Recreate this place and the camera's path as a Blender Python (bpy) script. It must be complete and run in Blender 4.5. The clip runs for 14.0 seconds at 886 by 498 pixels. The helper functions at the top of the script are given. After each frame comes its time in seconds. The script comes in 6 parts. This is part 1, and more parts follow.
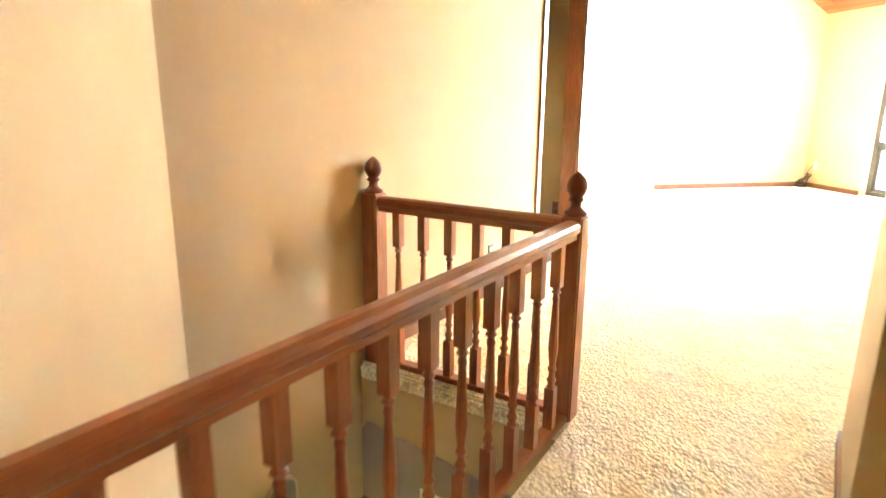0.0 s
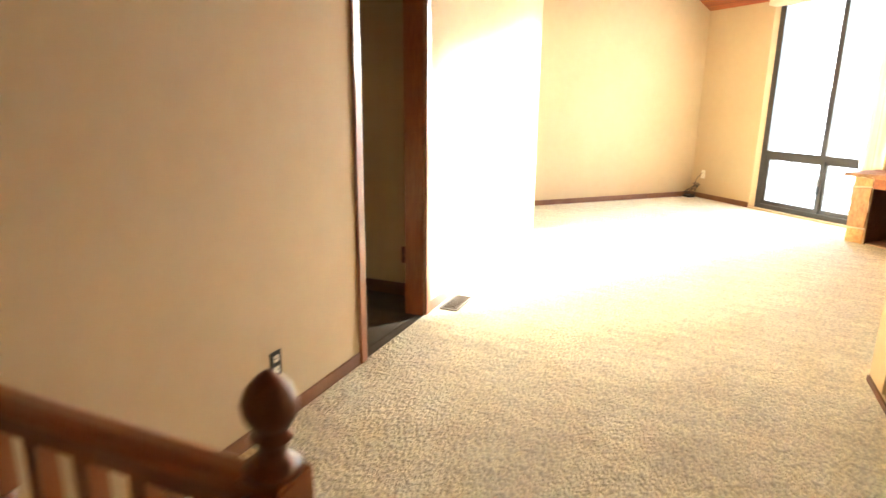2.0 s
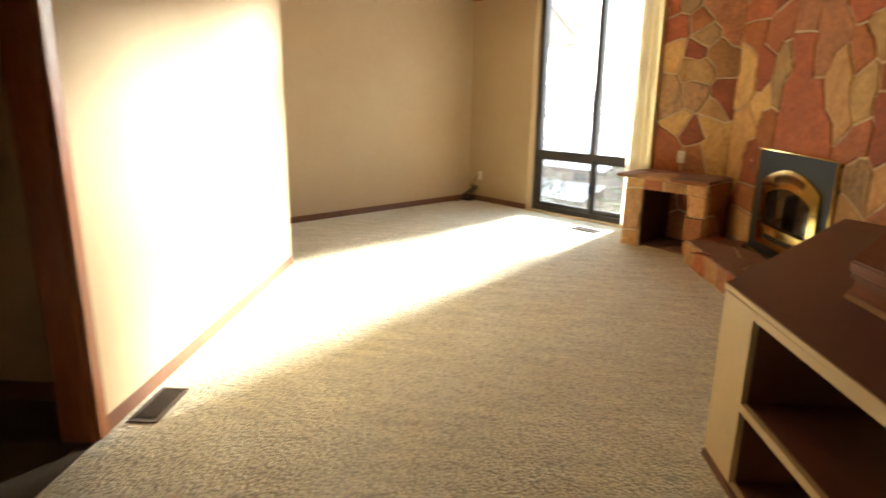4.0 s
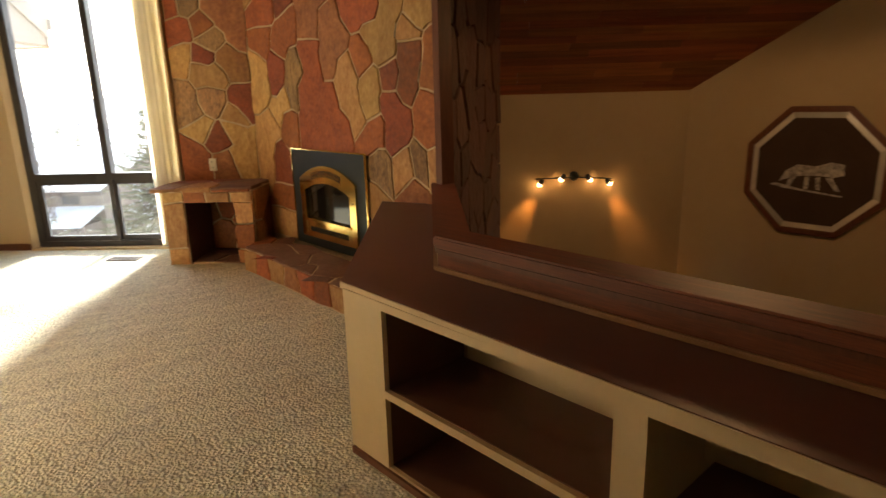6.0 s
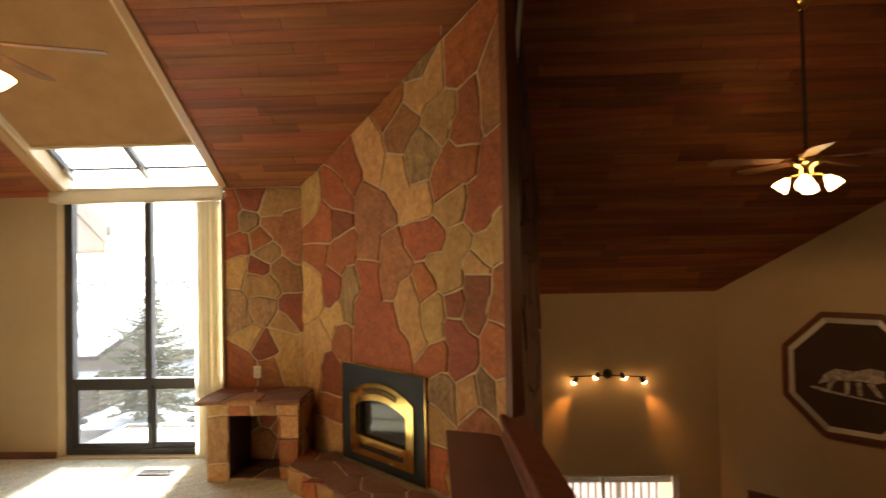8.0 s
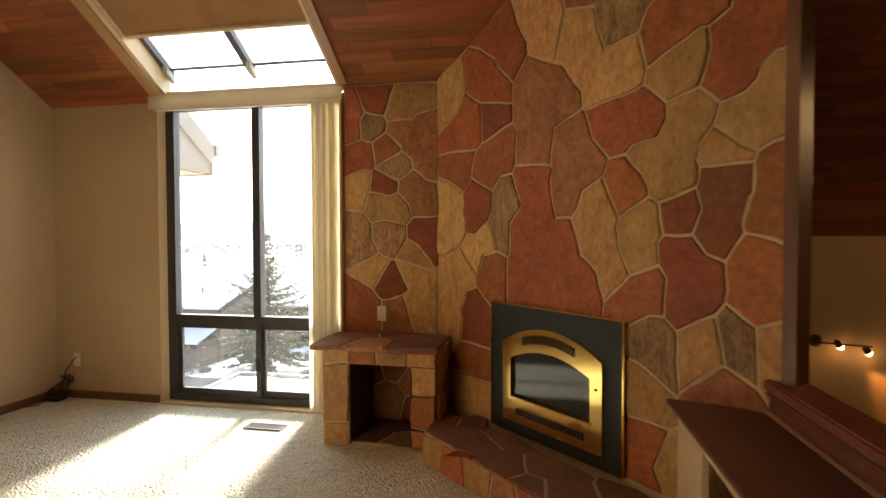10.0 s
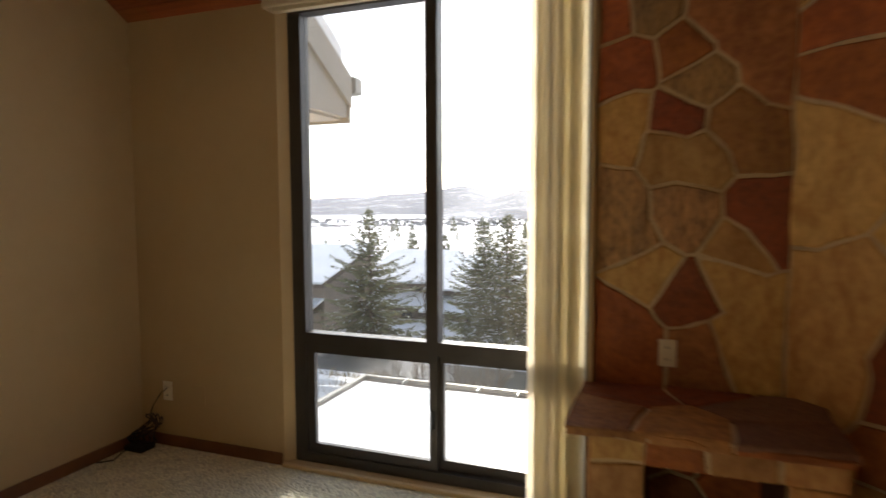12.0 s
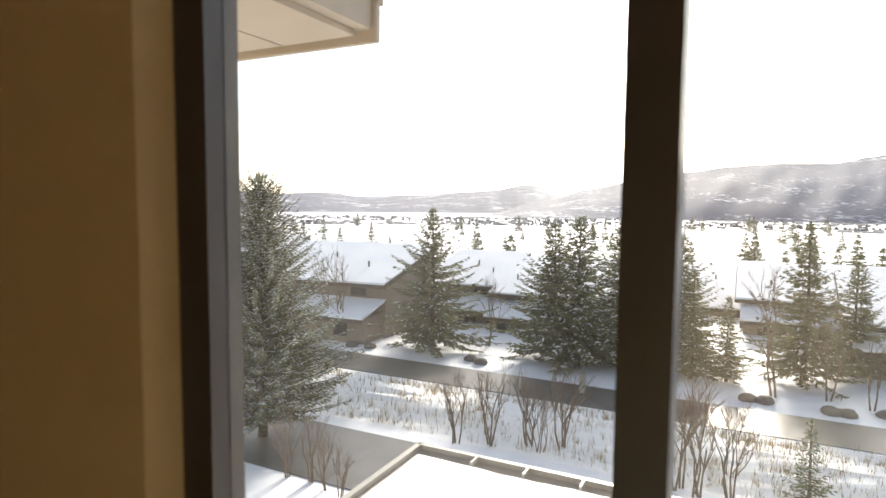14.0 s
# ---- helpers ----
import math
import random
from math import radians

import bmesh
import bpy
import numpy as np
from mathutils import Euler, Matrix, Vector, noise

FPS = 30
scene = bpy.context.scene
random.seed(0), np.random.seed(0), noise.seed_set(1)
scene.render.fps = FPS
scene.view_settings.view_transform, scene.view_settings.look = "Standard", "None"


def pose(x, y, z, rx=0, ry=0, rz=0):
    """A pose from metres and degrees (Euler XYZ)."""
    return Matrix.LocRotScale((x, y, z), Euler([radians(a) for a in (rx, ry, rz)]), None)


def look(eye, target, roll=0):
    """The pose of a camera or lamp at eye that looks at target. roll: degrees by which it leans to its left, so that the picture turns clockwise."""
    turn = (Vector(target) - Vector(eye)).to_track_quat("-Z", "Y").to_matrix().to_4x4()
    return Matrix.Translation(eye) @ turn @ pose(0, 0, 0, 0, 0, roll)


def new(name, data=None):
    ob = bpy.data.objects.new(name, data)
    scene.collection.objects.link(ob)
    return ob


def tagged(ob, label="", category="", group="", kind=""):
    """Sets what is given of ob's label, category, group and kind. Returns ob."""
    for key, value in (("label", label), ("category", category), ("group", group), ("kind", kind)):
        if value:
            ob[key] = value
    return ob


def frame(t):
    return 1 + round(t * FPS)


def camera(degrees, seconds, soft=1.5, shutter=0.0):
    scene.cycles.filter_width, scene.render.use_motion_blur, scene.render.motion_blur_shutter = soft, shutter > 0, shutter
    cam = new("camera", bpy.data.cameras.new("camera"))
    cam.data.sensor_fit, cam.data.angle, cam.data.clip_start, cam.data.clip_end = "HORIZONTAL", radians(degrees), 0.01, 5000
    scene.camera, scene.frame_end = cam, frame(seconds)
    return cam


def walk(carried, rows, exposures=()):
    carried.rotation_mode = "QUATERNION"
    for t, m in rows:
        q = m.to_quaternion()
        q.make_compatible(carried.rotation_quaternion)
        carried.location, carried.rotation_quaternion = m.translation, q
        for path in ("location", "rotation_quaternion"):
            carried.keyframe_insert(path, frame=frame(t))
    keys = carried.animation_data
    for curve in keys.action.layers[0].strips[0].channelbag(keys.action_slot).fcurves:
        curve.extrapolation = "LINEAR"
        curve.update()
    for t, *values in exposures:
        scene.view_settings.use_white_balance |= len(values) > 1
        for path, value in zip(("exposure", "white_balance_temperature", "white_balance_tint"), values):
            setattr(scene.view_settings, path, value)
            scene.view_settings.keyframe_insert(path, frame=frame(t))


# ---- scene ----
cam = camera(73.0, 14.0, shutter=0.5)
PATH = [
    (0, (8.061, -7.51, 1.255), (6.162, -7.106, 0.775), 0.5),
    (0.5, (7.675, -7.35, 1.286), (5.776, -6.955, 0.8), 0.4),
    (1, (7.336, -7.143, 1.322), (5.44, -6.738, 0.829), 0.7),
    (1.5, (7.131, -6.927, 1.378), (5.283, -6.343, 0.882), 0.7),
    (2, (6.809, -6.613, 1.388), (5.008, -5.899, 0.894), 0.5),
    (4.3, (5.825, -5.663, 1.389), (4.543, -4.21, 0.894), 0.7),
    (4.5, (5.803, -5.578, 1.361), (4.649, -4.02, 0.869), 0.5),
    (5, (5.775, -5.397, 1.346), (4.933, -3.65, 0.857), -0.3),
    (5.5, (5.663, -5.479, 1.337), (5.208, -3.594, 0.847), -1.2),
    (6, (5.496, -5.706, 1.39), (5.399, -3.769, 0.902), -1.5),
    (6.5, (5.359, -5.803, 1.494), (5.36, -3.862, 1.013), -1.6),
    (7, (5.275, -5.832, 1.741), (5.346, -3.863, 1.402), -1.4),
    (7.5, (5.17, -5.832, 1.891), (5.234, -3.836, 1.79), -1.3),
    (8, (5.034, -5.715, 1.85), (4.961, -3.717, 1.89), -1.1),
    (8.5, (4.878, -5.521, 1.532), (4.626, -3.537, 1.576), -0.8),
    (11, (3.886, -3.67, 1.467), (3.414, -1.73, 1.339), -0.1),
    (11.5, (3.458, -3.265, 1.47), (2.893, -1.351, 1.333), 0.0),
    (12, (3.039, -2.761, 1.458), (2.338, -0.894, 1.314), -0.2),
    (12.5, (2.664, -2.292, 1.528), (1.809, -0.49, 1.38), 0.2),
    (13, (2.458, -1.736, 1.526), (1.574, 0.052, 1.377), 0.3),
    (13.5, (2.251, -1.195, 1.505), (1.362, 0.59, 1.354), 0.3),
    (14, (2.027, -0.721, 1.541), (1.131, 1.061, 1.391), 0.5),
]
walk(cam, [(t, look(eye, target, roll)) for t, eye, target, roll in PATH], [(0, 6.75, 5500, -2), (0.5, 6.15, 5600, 0), (1.0, 5.75, 5700, 1), (2.2, 4.7, 5850, 3), (4.3, 2.9, 6300, 6), (5.5, 2.55, 6350, 8), (6.5, 2.9, 6300, 8), (7.3, 2.65, 6350, 8), (8.7, 2.7, 6400, 9), (10.8, 1.75, 6350, 10), (12.5, 1.05, 6400, 10), (14, 1.05, 6750, 10)])

# ---- world, sun, exposure ----
world = bpy.data.worlds.new("world")
scene.world = world
world.use_nodes = True
wn = world.node_tree
sky = wn.nodes.new("ShaderNodeTexSky")
sky.sky_type = "NISHITA"
sky.sun_disc = False
sky.sun_elevation = radians(19)
sky.sun_rotation = radians(-6)
sky.air_density, sky.dust_density, sky.ozone_density = 1.0, 1.0, 1.5
veil = wn.nodes.new("ShaderNodeHueSaturation")  # thin winter haze
veil.inputs["Saturation"].default_value = 0.55
wn.links.new(sky.outputs["Color"], veil.inputs["Color"])
wn.links.new(veil.outputs["Color"], wn.nodes["Background"].inputs["Color"])
wn.nodes["Background"].inputs["Strength"].default_value = 0.15


def sun(strength, direction, angle):
    data = bpy.data.lights.new("sun", "SUN")
    data.energy, data.angle, data.color = strength, radians(angle), (1.0, 0.94, 0.84)
    ob = new("sun", data)
    ob.matrix_world = look((0, 30, 30), Vector((0, 30, 30)) + Vector(direction))
    return ob


sun(5.0, (0.11, -1.0, -0.34), 9.0)


# ---- materials ----
def mat(name, color, rough=0.6, color2=None, scale=6.0, metal=0.0, bump=0.0, bump_scale=60.0, fine=0.25, stretch=(1, 1, 1), per_piece=0.0, coat=0.0, island=False, turn=0.0):
    """A surface with two scales of variation between color and color2, and a fine relief."""
    m = bpy.data.materials.new(name)
    m.use_nodes = True
    nt = m.node_tree
    n, link = nt.nodes, nt.links.new
    bsdf = n["Principled BSDF"]
    bsdf.inputs["Roughness"].default_value = rough
    bsdf.inputs["Metallic"].default_value = metal
    bsdf.inputs["Coat Weight"].default_value = coat
    bsdf.inputs["Coat Roughness"].default_value = 0.25
    co = n.new("ShaderNodeTexCoord")
    mp = n.new("ShaderNodeMapping")
    mp.vector_type = "TEXTURE"
    mp.inputs["Scale"].default_value = [1 / v for v in stretch]
    mp.inputs["Rotation"].default_value = (0, 0, radians(turn))
    link(co.outputs["Object"], mp.inputs["Vector"])
    big = n.new("ShaderNodeTexNoise")
    big.inputs["Scale"].default_value, big.inputs["Detail"].default_value = scale, 4.0
    small = n.new("ShaderNodeTexNoise")
    small.inputs["Scale"].default_value, small.inputs["Detail"].default_value = scale * 9, 3.0
    link(mp.outputs["Vector"], big.inputs["Vector"])
    link(mp.outputs["Vector"], small.inputs["Vector"])
    mix = n.new("ShaderNodeMix")
    mix.inputs["Factor"].default_value = fine
    link(big.outputs["Fac"], mix.inputs["A"])
    link(small.outputs["Fac"], mix.inputs["B"])
    ramp = n.new("ShaderNodeValToRGB")
    c2 = color2 or tuple(c * 0.86 for c in color)
    ramp.color_ramp.elements[0].position, ramp.color_ramp.elements[1].position = 0.33, 0.67
    ramp.color_ramp.elements[0].color, ramp.color_ramp.elements[1].color = (*c2, 1), (*color, 1)
    link(mix.outputs["Result"], ramp.inputs["Fac"])
    out = ramp.outputs["Color"]
    if per_piece:
        hsv = n.new("ShaderNodeHueSaturation")
        if island:
            src = n.new("ShaderNodeNewGeometry").outputs["Random Per Island"]
        else:
            src = n.new("ShaderNodeObjectInfo").outputs["Random"]
        val = n.new("ShaderNodeMapRange")
        val.inputs["To Min"].default_value, val.inputs["To Max"].default_value = 1 - per_piece, 1 + per_piece
        link(src, val.inputs["Value"])
        link(val.outputs["Result"], hsv.inputs["Value"])
        hue = n.new("ShaderNodeMath")
        hue.operation = "MULTIPLY_ADD"
        hue.inputs[1].default_value, hue.inputs[2].default_value = 0.02, 0.49
        wrap = n.new("ShaderNodeMath")
        wrap.operation = "FRACT"
        seven = n.new("ShaderNodeMath")
        seven.operation = "MULTIPLY"
        seven.inputs[1].default_value = 7.31
        link(src, seven.inputs[0])
        link(seven.outputs[0], wrap.inputs[0])
        link(wrap.outputs[0], hue.inputs[0])
        link(hue.outputs[0], hsv.inputs["Hue"])
        link(out, hsv.inputs["Color"])
        out = hsv.outputs["Color"]
    link(out, bsdf.inputs["Base Color"])
    if bump:
        rel = n.new("ShaderNodeTexNoise")
        rel.inputs["Scale"].default_value, rel.inputs["Detail"].default_value = bump_scale, 5.0
        link(mp.outputs["Vector"], rel.inputs["Vector"])
        b = n.new("ShaderNodeBump")
        b.inputs["Strength"].default_value, b.inputs["Distance"].default_value = bump, 0.02
        link(rel.outputs["Fac"], b.inputs["Height"])
        link(b.outputs["Normal"], bsdf.inputs["Normal"])
    return m


def glow(name, color, strength):
    m = bpy.data.materials.new(name)
    m.use_nodes = True
    b = m.node_tree.nodes["Principled BSDF"]
    b.inputs["Base Color"].default_value = (*color, 1)
    b.inputs["Emission Color"].default_value = (*color, 1)
    b.inputs["Emission Strength"].default_value = strength
    return m


def glass(name, tint=(1, 1, 1), rough=0.0):
    m = bpy.data.materials.new(name)
    m.use_nodes = True
    nt = m.node_tree
    nt.nodes.remove(nt.nodes["Principled BSDF"])
    mixs = nt.nodes.new("ShaderNodeMixShader")
    clear = nt.nodes.new("ShaderNodeBsdfTransparent")
    clear.inputs["Color"].default_value = (*tint, 1)
    shine = nt.nodes.new("ShaderNodeBsdfGlossy")
    shine.inputs["Roughness"].default_value = rough
    mixs.inputs[0].default_value = 0.05
    nt.links.new(clear.outputs[0], mixs.inputs[1])
    nt.links.new(shine.outputs[0], mixs.inputs[2])
    nt.links.new(mixs.outputs[0], nt.nodes["Material Output"].inputs["Surface"])
    return m


PAINT = mat("cream_wall_paint", (0.50, 0.378, 0.218), 0.75, (0.46, 0.34, 0.19), 1.3, bump=0.06, bump_scale=90)
CREAM = mat("cream_gloss_paint", (0.64, 0.51, 0.30), 0.42, (0.58, 0.455, 0.26), 3.0, bump=0.05, bump_scale=40)
CARPET = mat("beige_pile_carpet", (0.83, 0.81, 0.63), 0.95, (0.73, 0.70, 0.52), 2.2, fine=0.55)
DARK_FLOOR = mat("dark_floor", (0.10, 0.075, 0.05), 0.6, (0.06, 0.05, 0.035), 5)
PLANKS = mat("cedar_planks", (0.33, 0.10, 0.024), 0.7, (0.18, 0.05, 0.013), 2.0, stretch=(0.6, 9, 9), per_piece=0.3, island=True, bump=0.12, bump_scale=25)
RAIL_OAK = [mat("stained_oak_rail", (0.33, 0.115, 0.036), 0.34, (0.21, 0.066, 0.022), 3.0, stretch=(0.5, 14, 14), fine=0.5, coat=0.3, turn=v) for v in (-45, 45)]
CAP_OAK = mat("stained_oak_cap", (0.25, 0.07, 0.026), 0.55, (0.11, 0.03, 0.013), 3.0, stretch=(0.5, 12, 12), fine=0.5, coat=0.0, turn=-45, bump=0.1, bump_scale=30)
OAK_UP = mat("stained_oak_upright", (0.34, 0.12, 0.038), 0.36, (0.20, 0.062, 0.021), 7.0, stretch=(9, 9, 1.2), fine=0.4, coat=0.35, bump=0.08, bump_scale=30)
OAK_DARK = mat("dark_oak_trim", (0.17, 0.055, 0.022), 0.4, (0.10, 0.03, 0.013), 6.0, stretch=(8, 8, 1.2), fine=0.4, coat=0.2)
BASE = mat("baseboard_oak", (0.18, 0.075, 0.03), 0.45, (0.12, 0.045, 0.02), 6.0, coat=0.1)
BROWN_TOP = mat("brown_laminate", (0.16, 0.066, 0.048), 0.42, (0.13, 0.052, 0.038), 3.0)
MORTAR = mat("mortar", (0.66, 0.53, 0.34), 0.9, (0.54, 0.42, 0.26), 12, bump=0.5, bump_scale=80)
S_RED = mat("red_sandstone", (0.45, 0.148, 0.042), 0.7, (0.25, 0.08, 0.029), 4.0, per_piece=0.30, bump=0.9, bump_scale=13, fine=0.5)
S_TAN = mat("tan_sandstone", (0.64, 0.415, 0.165), 0.72, (0.40, 0.21, 0.075), 4.5, stretch=(1.0, 1.0, 0.6), per_piece=0.25, bump=0.9, bump_scale=13, fine=0.5)
S_GREY = mat("dark_veined_sandstone", (0.56, 0.345, 0.145), 0.72, (0.17, 0.10, 0.055), 4.0, stretch=(2.2, 2.2, 0.8), per_piece=0.2, bump=0.9, bump_scale=13, fine=0.45)
S_BROWN = mat("brown_sandstone", (0.46, 0.22, 0.08), 0.72, (0.25, 0.105, 0.045), 3.5, per_piece=0.2, bump=0.9, bump_scale=13, fine=0.5)
# dark red stone whose colour also holds the shade of niche and chimney side
S_DARK_SHADED = mat("dark_red_shaded_sandstone", (0.105, 0.042, 0.026), 0.8, (0.06, 0.025, 0.016), 3.0, per_piece=0.25, bump=0.9, bump_scale=13, fine=0.5)
S_MAUVE = mat("mauve_brown_flagstone", (0.26, 0.14, 0.09), 0.7, (0.15, 0.075, 0.05), 4.0, per_piece=0.2, bump=0.7, bump_scale=13, fine=0.5)
S_DEEP = mat("deep_red_sandstone", (0.36, 0.10, 0.034), 0.7, (0.20, 0.06, 0.026), 4.0, per_piece=0.2, bump=0.9, bump_scale=13, fine=0.5)
STONES = {"m": S_MAUVE, "k": S_DARK_SHADED, "d": S_DEEP, "r": S_RED, "t": S_TAN, "g": S_GREY, "b": S_BROWN}
BRONZE = mat("bronze_aluminium", (0.062, 0.056, 0.054), 0.38, (0.05, 0.045, 0.043), 9, metal=0.35)
IRON = mat("black_iron", (0.022, 0.026, 0.028), 0.45, (0.015, 0.018, 0.02), 6, metal=0.2)
BRASS = mat("polished_brass", (0.95, 0.70, 0.24), 0.12, (0.88, 0.60, 0.18), 5, metal=1.0)
WHITE = mat("white_plastic", (0.78, 0.74, 0.62), 0.4, (0.72, 0.68, 0.56), 8)
SLAT = mat("cream_vinyl_slat", (0.90, 0.86, 0.76), 0.45, (0.84, 0.79, 0.68), 4, per_piece=0.14)
BLIND = mat("cream_blind", (0.74, 0.65, 0.46), 0.6, (0.68, 0.58, 0.4), 4)
SHADE = mat("tan_pleated_fabric", (0.40, 0.235, 0.10), 0.85, (0.34, 0.19, 0.078), 5)
# flat black that paints the darkness inside small openings
OPENING_SHADE = mat("black_opening_shade", (0.008, 0.007, 0.006), 0.9)
CABLE = mat("black_cable", (0.02, 0.018, 0.016), 0.5)
VENT = mat("brown_metal_grille", (0.075, 0.05, 0.03), 0.5, (0.055, 0.035, 0.02), 9, metal=0.3)
GLASS = glass("window_glass")
FIREGLASS = mat("dark_fire_glass", (0.012, 0.011, 0.010), 0.05)
MIRROR = mat("smoked_mirror", (0.085, 0.055, 0.04), 0.06, (0.07, 0.045, 0.033), 3)
# pale base colour stands in for bright reflections in the bevelled strips
BEVEL = mat("bevelled_mirror_painted_reflection", (0.92, 0.88, 0.76), 0.18, (0.78, 0.73, 0.62), 7, metal=0.25, per_piece=0.3)
FROST = mat("etched_frost", (0.68, 0.62, 0.54), 0.6, (0.16, 0.14, 0.12), 22)
SNOW = mat("snow", (0.86, 0.87, 0.89), 0.8, (0.74, 0.76, 0.80), 0.35, bump=0.3, bump_scale=3)
SNOW_ROUGH = mat("snow_with_dry_grass", (0.90, 0.89, 0.87), 0.9, (0.60, 0.52, 0.40), 0.9, fine=0.6, bump=0.4, bump_scale=4)
SNOW_ROUGH.node_tree.nodes["Color Ramp"].color_ramp.elements[0].position = 0.30
SNOW_ROUGH.node_tree.nodes["Color Ramp"].color_ramp.elements[1].position = 0.42
ASPHALT = mat("wet_asphalt", (0.14, 0.135, 0.13), 0.4, (0.09, 0.085, 0.08), 0.8, bump=0.2, bump_scale=20)
SIDING = mat("tan_siding", (0.34, 0.29, 0.24), 0.8, (0.29, 0.25, 0.205), 0.6)
HOUSE = mat("brown_grey_house_siding", (0.24, 0.19, 0.155), 0.8, (0.19, 0.15, 0.12), 0.6)
SOFFIT = mat("grey_soffit_boards", (0.42, 0.38, 0.33), 0.7, (0.36, 0.33, 0.28), 3)
METAL_EDGE = mat("roof_edge_metal", (0.38, 0.36, 0.32), 0.5, metal=0.3)
DARK_PANE = mat("dark_house_window", (0.03, 0.03, 0.035), 0.1)
NEEDLE = mat("spruce_needles", (0.19, 0.19, 0.115), 0.8, (0.11, 0.12, 0.065), 2.0, per_piece=0.3, island=True)
NEEDLE_SNOW = mat("snow_dusted_needles", (0.80, 0.82, 0.83), 0.85, (0.55, 0.58, 0.58), 3.0)
BARK = mat("bark", (0.10, 0.07, 0.05), 0.9, (0.06, 0.042, 0.03), 8)
TWIG = mat("bare_twigs", (0.20, 0.14, 0.10), 0.9, (0.13, 0.09, 0.06), 4)
WARM_BULB = glow("warm_bulb", (1.0, 0.52, 0.18), 6.0)
WARM_GLASS = glow("lit_frosted_glass", (1.0, 0.62, 0.26), 3.0)
HILL = mat("snowy_wooded_hill", (0.74, 0.75, 0.80), 0.95, (0.14, 0.15, 0.20), 0.006, fine=0.55, stretch=(1, 1, 5))
HILL.node_tree.nodes["Color Ramp"].color_ramp.elements[0].position = 0.55
HILL.node_tree.nodes["Color Ramp"].color_ramp.elements[1].position = 0.67


def carpet_relief(m):
    """Short twisted pile: two crossed scales of relief, and shade between tufts put into the colour."""
    nt = m.node_tree
    n, link = nt.nodes, nt.links.new
    co = n.new("ShaderNodeTexCoord")
    tuft = n.new("ShaderNodeTexVoronoi")
    tuft.inputs["Scale"].default_value = 68
    wob = n.new("ShaderNodeTexNoise")
    wob.inputs["Scale"].default_value = 32
    link(co.outputs["Object"], tuft.inputs["Vector"])
    link(co.outputs["Object"], wob.inputs["Vector"])
    add = n.new("ShaderNodeMath")
    add.operation = "ADD"
    link(tuft.outputs["Distance"], add.inputs[0])
    link(wob.outputs["Fac"], add.inputs[1])
    b = n.new("ShaderNodeBump")
    b.inputs["Strength"].default_value, b.inputs["Distance"].default_value = 0.95, 0.015
    link(add.outputs[0], b.inputs["Height"])
    link(b.outputs["Normal"], n["Principled BSDF"].inputs["Normal"])
    base = n["Principled BSDF"].inputs["Base Color"].links[0].from_socket
    mul = n.new("ShaderNodeMix")
    mul.data_type, mul.blend_type = "RGBA", "MULTIPLY"
    mul.inputs["Factor"].default_value = 0.7
    link(base, mul.inputs["A"])
    rr = n.new("ShaderNodeMapRange")
    rr.inputs["From Min"].default_value, rr.inputs["From Max"].default_value = 0.1, 0.9
    rr.inputs["To Min"].default_value, rr.inputs["To Max"].default_value = 1.4, 0.7
    link(tuft.outputs["Distance"], rr.inputs["Value"])
    link(rr.outputs["Result"], mul.inputs["B"])
    link(mul.outputs["Result"], n["Principled BSDF"].inputs["Base Color"])




def pile_lay(m):
    """Broad streaks where the pile has been pressed over."""
    nt = m.node_tree
    n, link = nt.nodes, nt.links.new
    co = n.new("ShaderNodeTexCoord")
    mp = n.new("ShaderNodeMapping")
    mp.vector_type = "TEXTURE"
    mp.inputs["Rotation"].default_value = (0, 0, radians(38))
    mp.inputs["Scale"].default_value = (0.8, 0.2, 1.0)
    lay = n.new("ShaderNodeTexNoise")
    lay.inputs["Scale"].default_value, lay.inputs["Detail"].default_value = 2.6, 3.0
    span = n.new("ShaderNodeMapRange")
    span.inputs["From Min"].default_value, span.inputs["From Max"].default_value = 0.35, 0.65
    span.inputs["To Min"].default_value, span.inputs["To Max"].default_value = 0.90, 1.06
    mul = n.new("ShaderNodeMix")
    mul.data_type, mul.blend_type = "RGBA", "MULTIPLY"
    mul.inputs["Factor"].default_value = 1.0
    base = n["Principled BSDF"].inputs["Base Color"].links[0].from_socket
    link(co.outputs["Object"], mp.inputs["Vector"])
    link(mp.outputs["Vector"], lay.inputs["Vector"])
    link(lay.outputs["Fac"], span.inputs["Value"])
    link(base, mul.inputs["A"])
    link(span.outputs["Result"], mul.inputs["B"])
    link(mul.outputs["Result"], n["Principled BSDF"].inputs["Base Color"])


def let_through(m, share):
    """Thin stuff that passes some light."""
    nt = m.node_tree
    n, link = nt.nodes, nt.links.new
    base = n["Principled BSDF"].inputs["Base Color"].links[0].from_socket
    thin = n.new("ShaderNodeBsdfTranslucent")
    link(base, thin.inputs["Color"])
    mx = n.new("ShaderNodeMixShader")
    mx.inputs[0].default_value = share
    link(n["Principled BSDF"].outputs[0], mx.inputs[1])
    link(thin.outputs[0], mx.inputs[2])
    link(mx.outputs[0], n["Material Output"].inputs["Surface"])


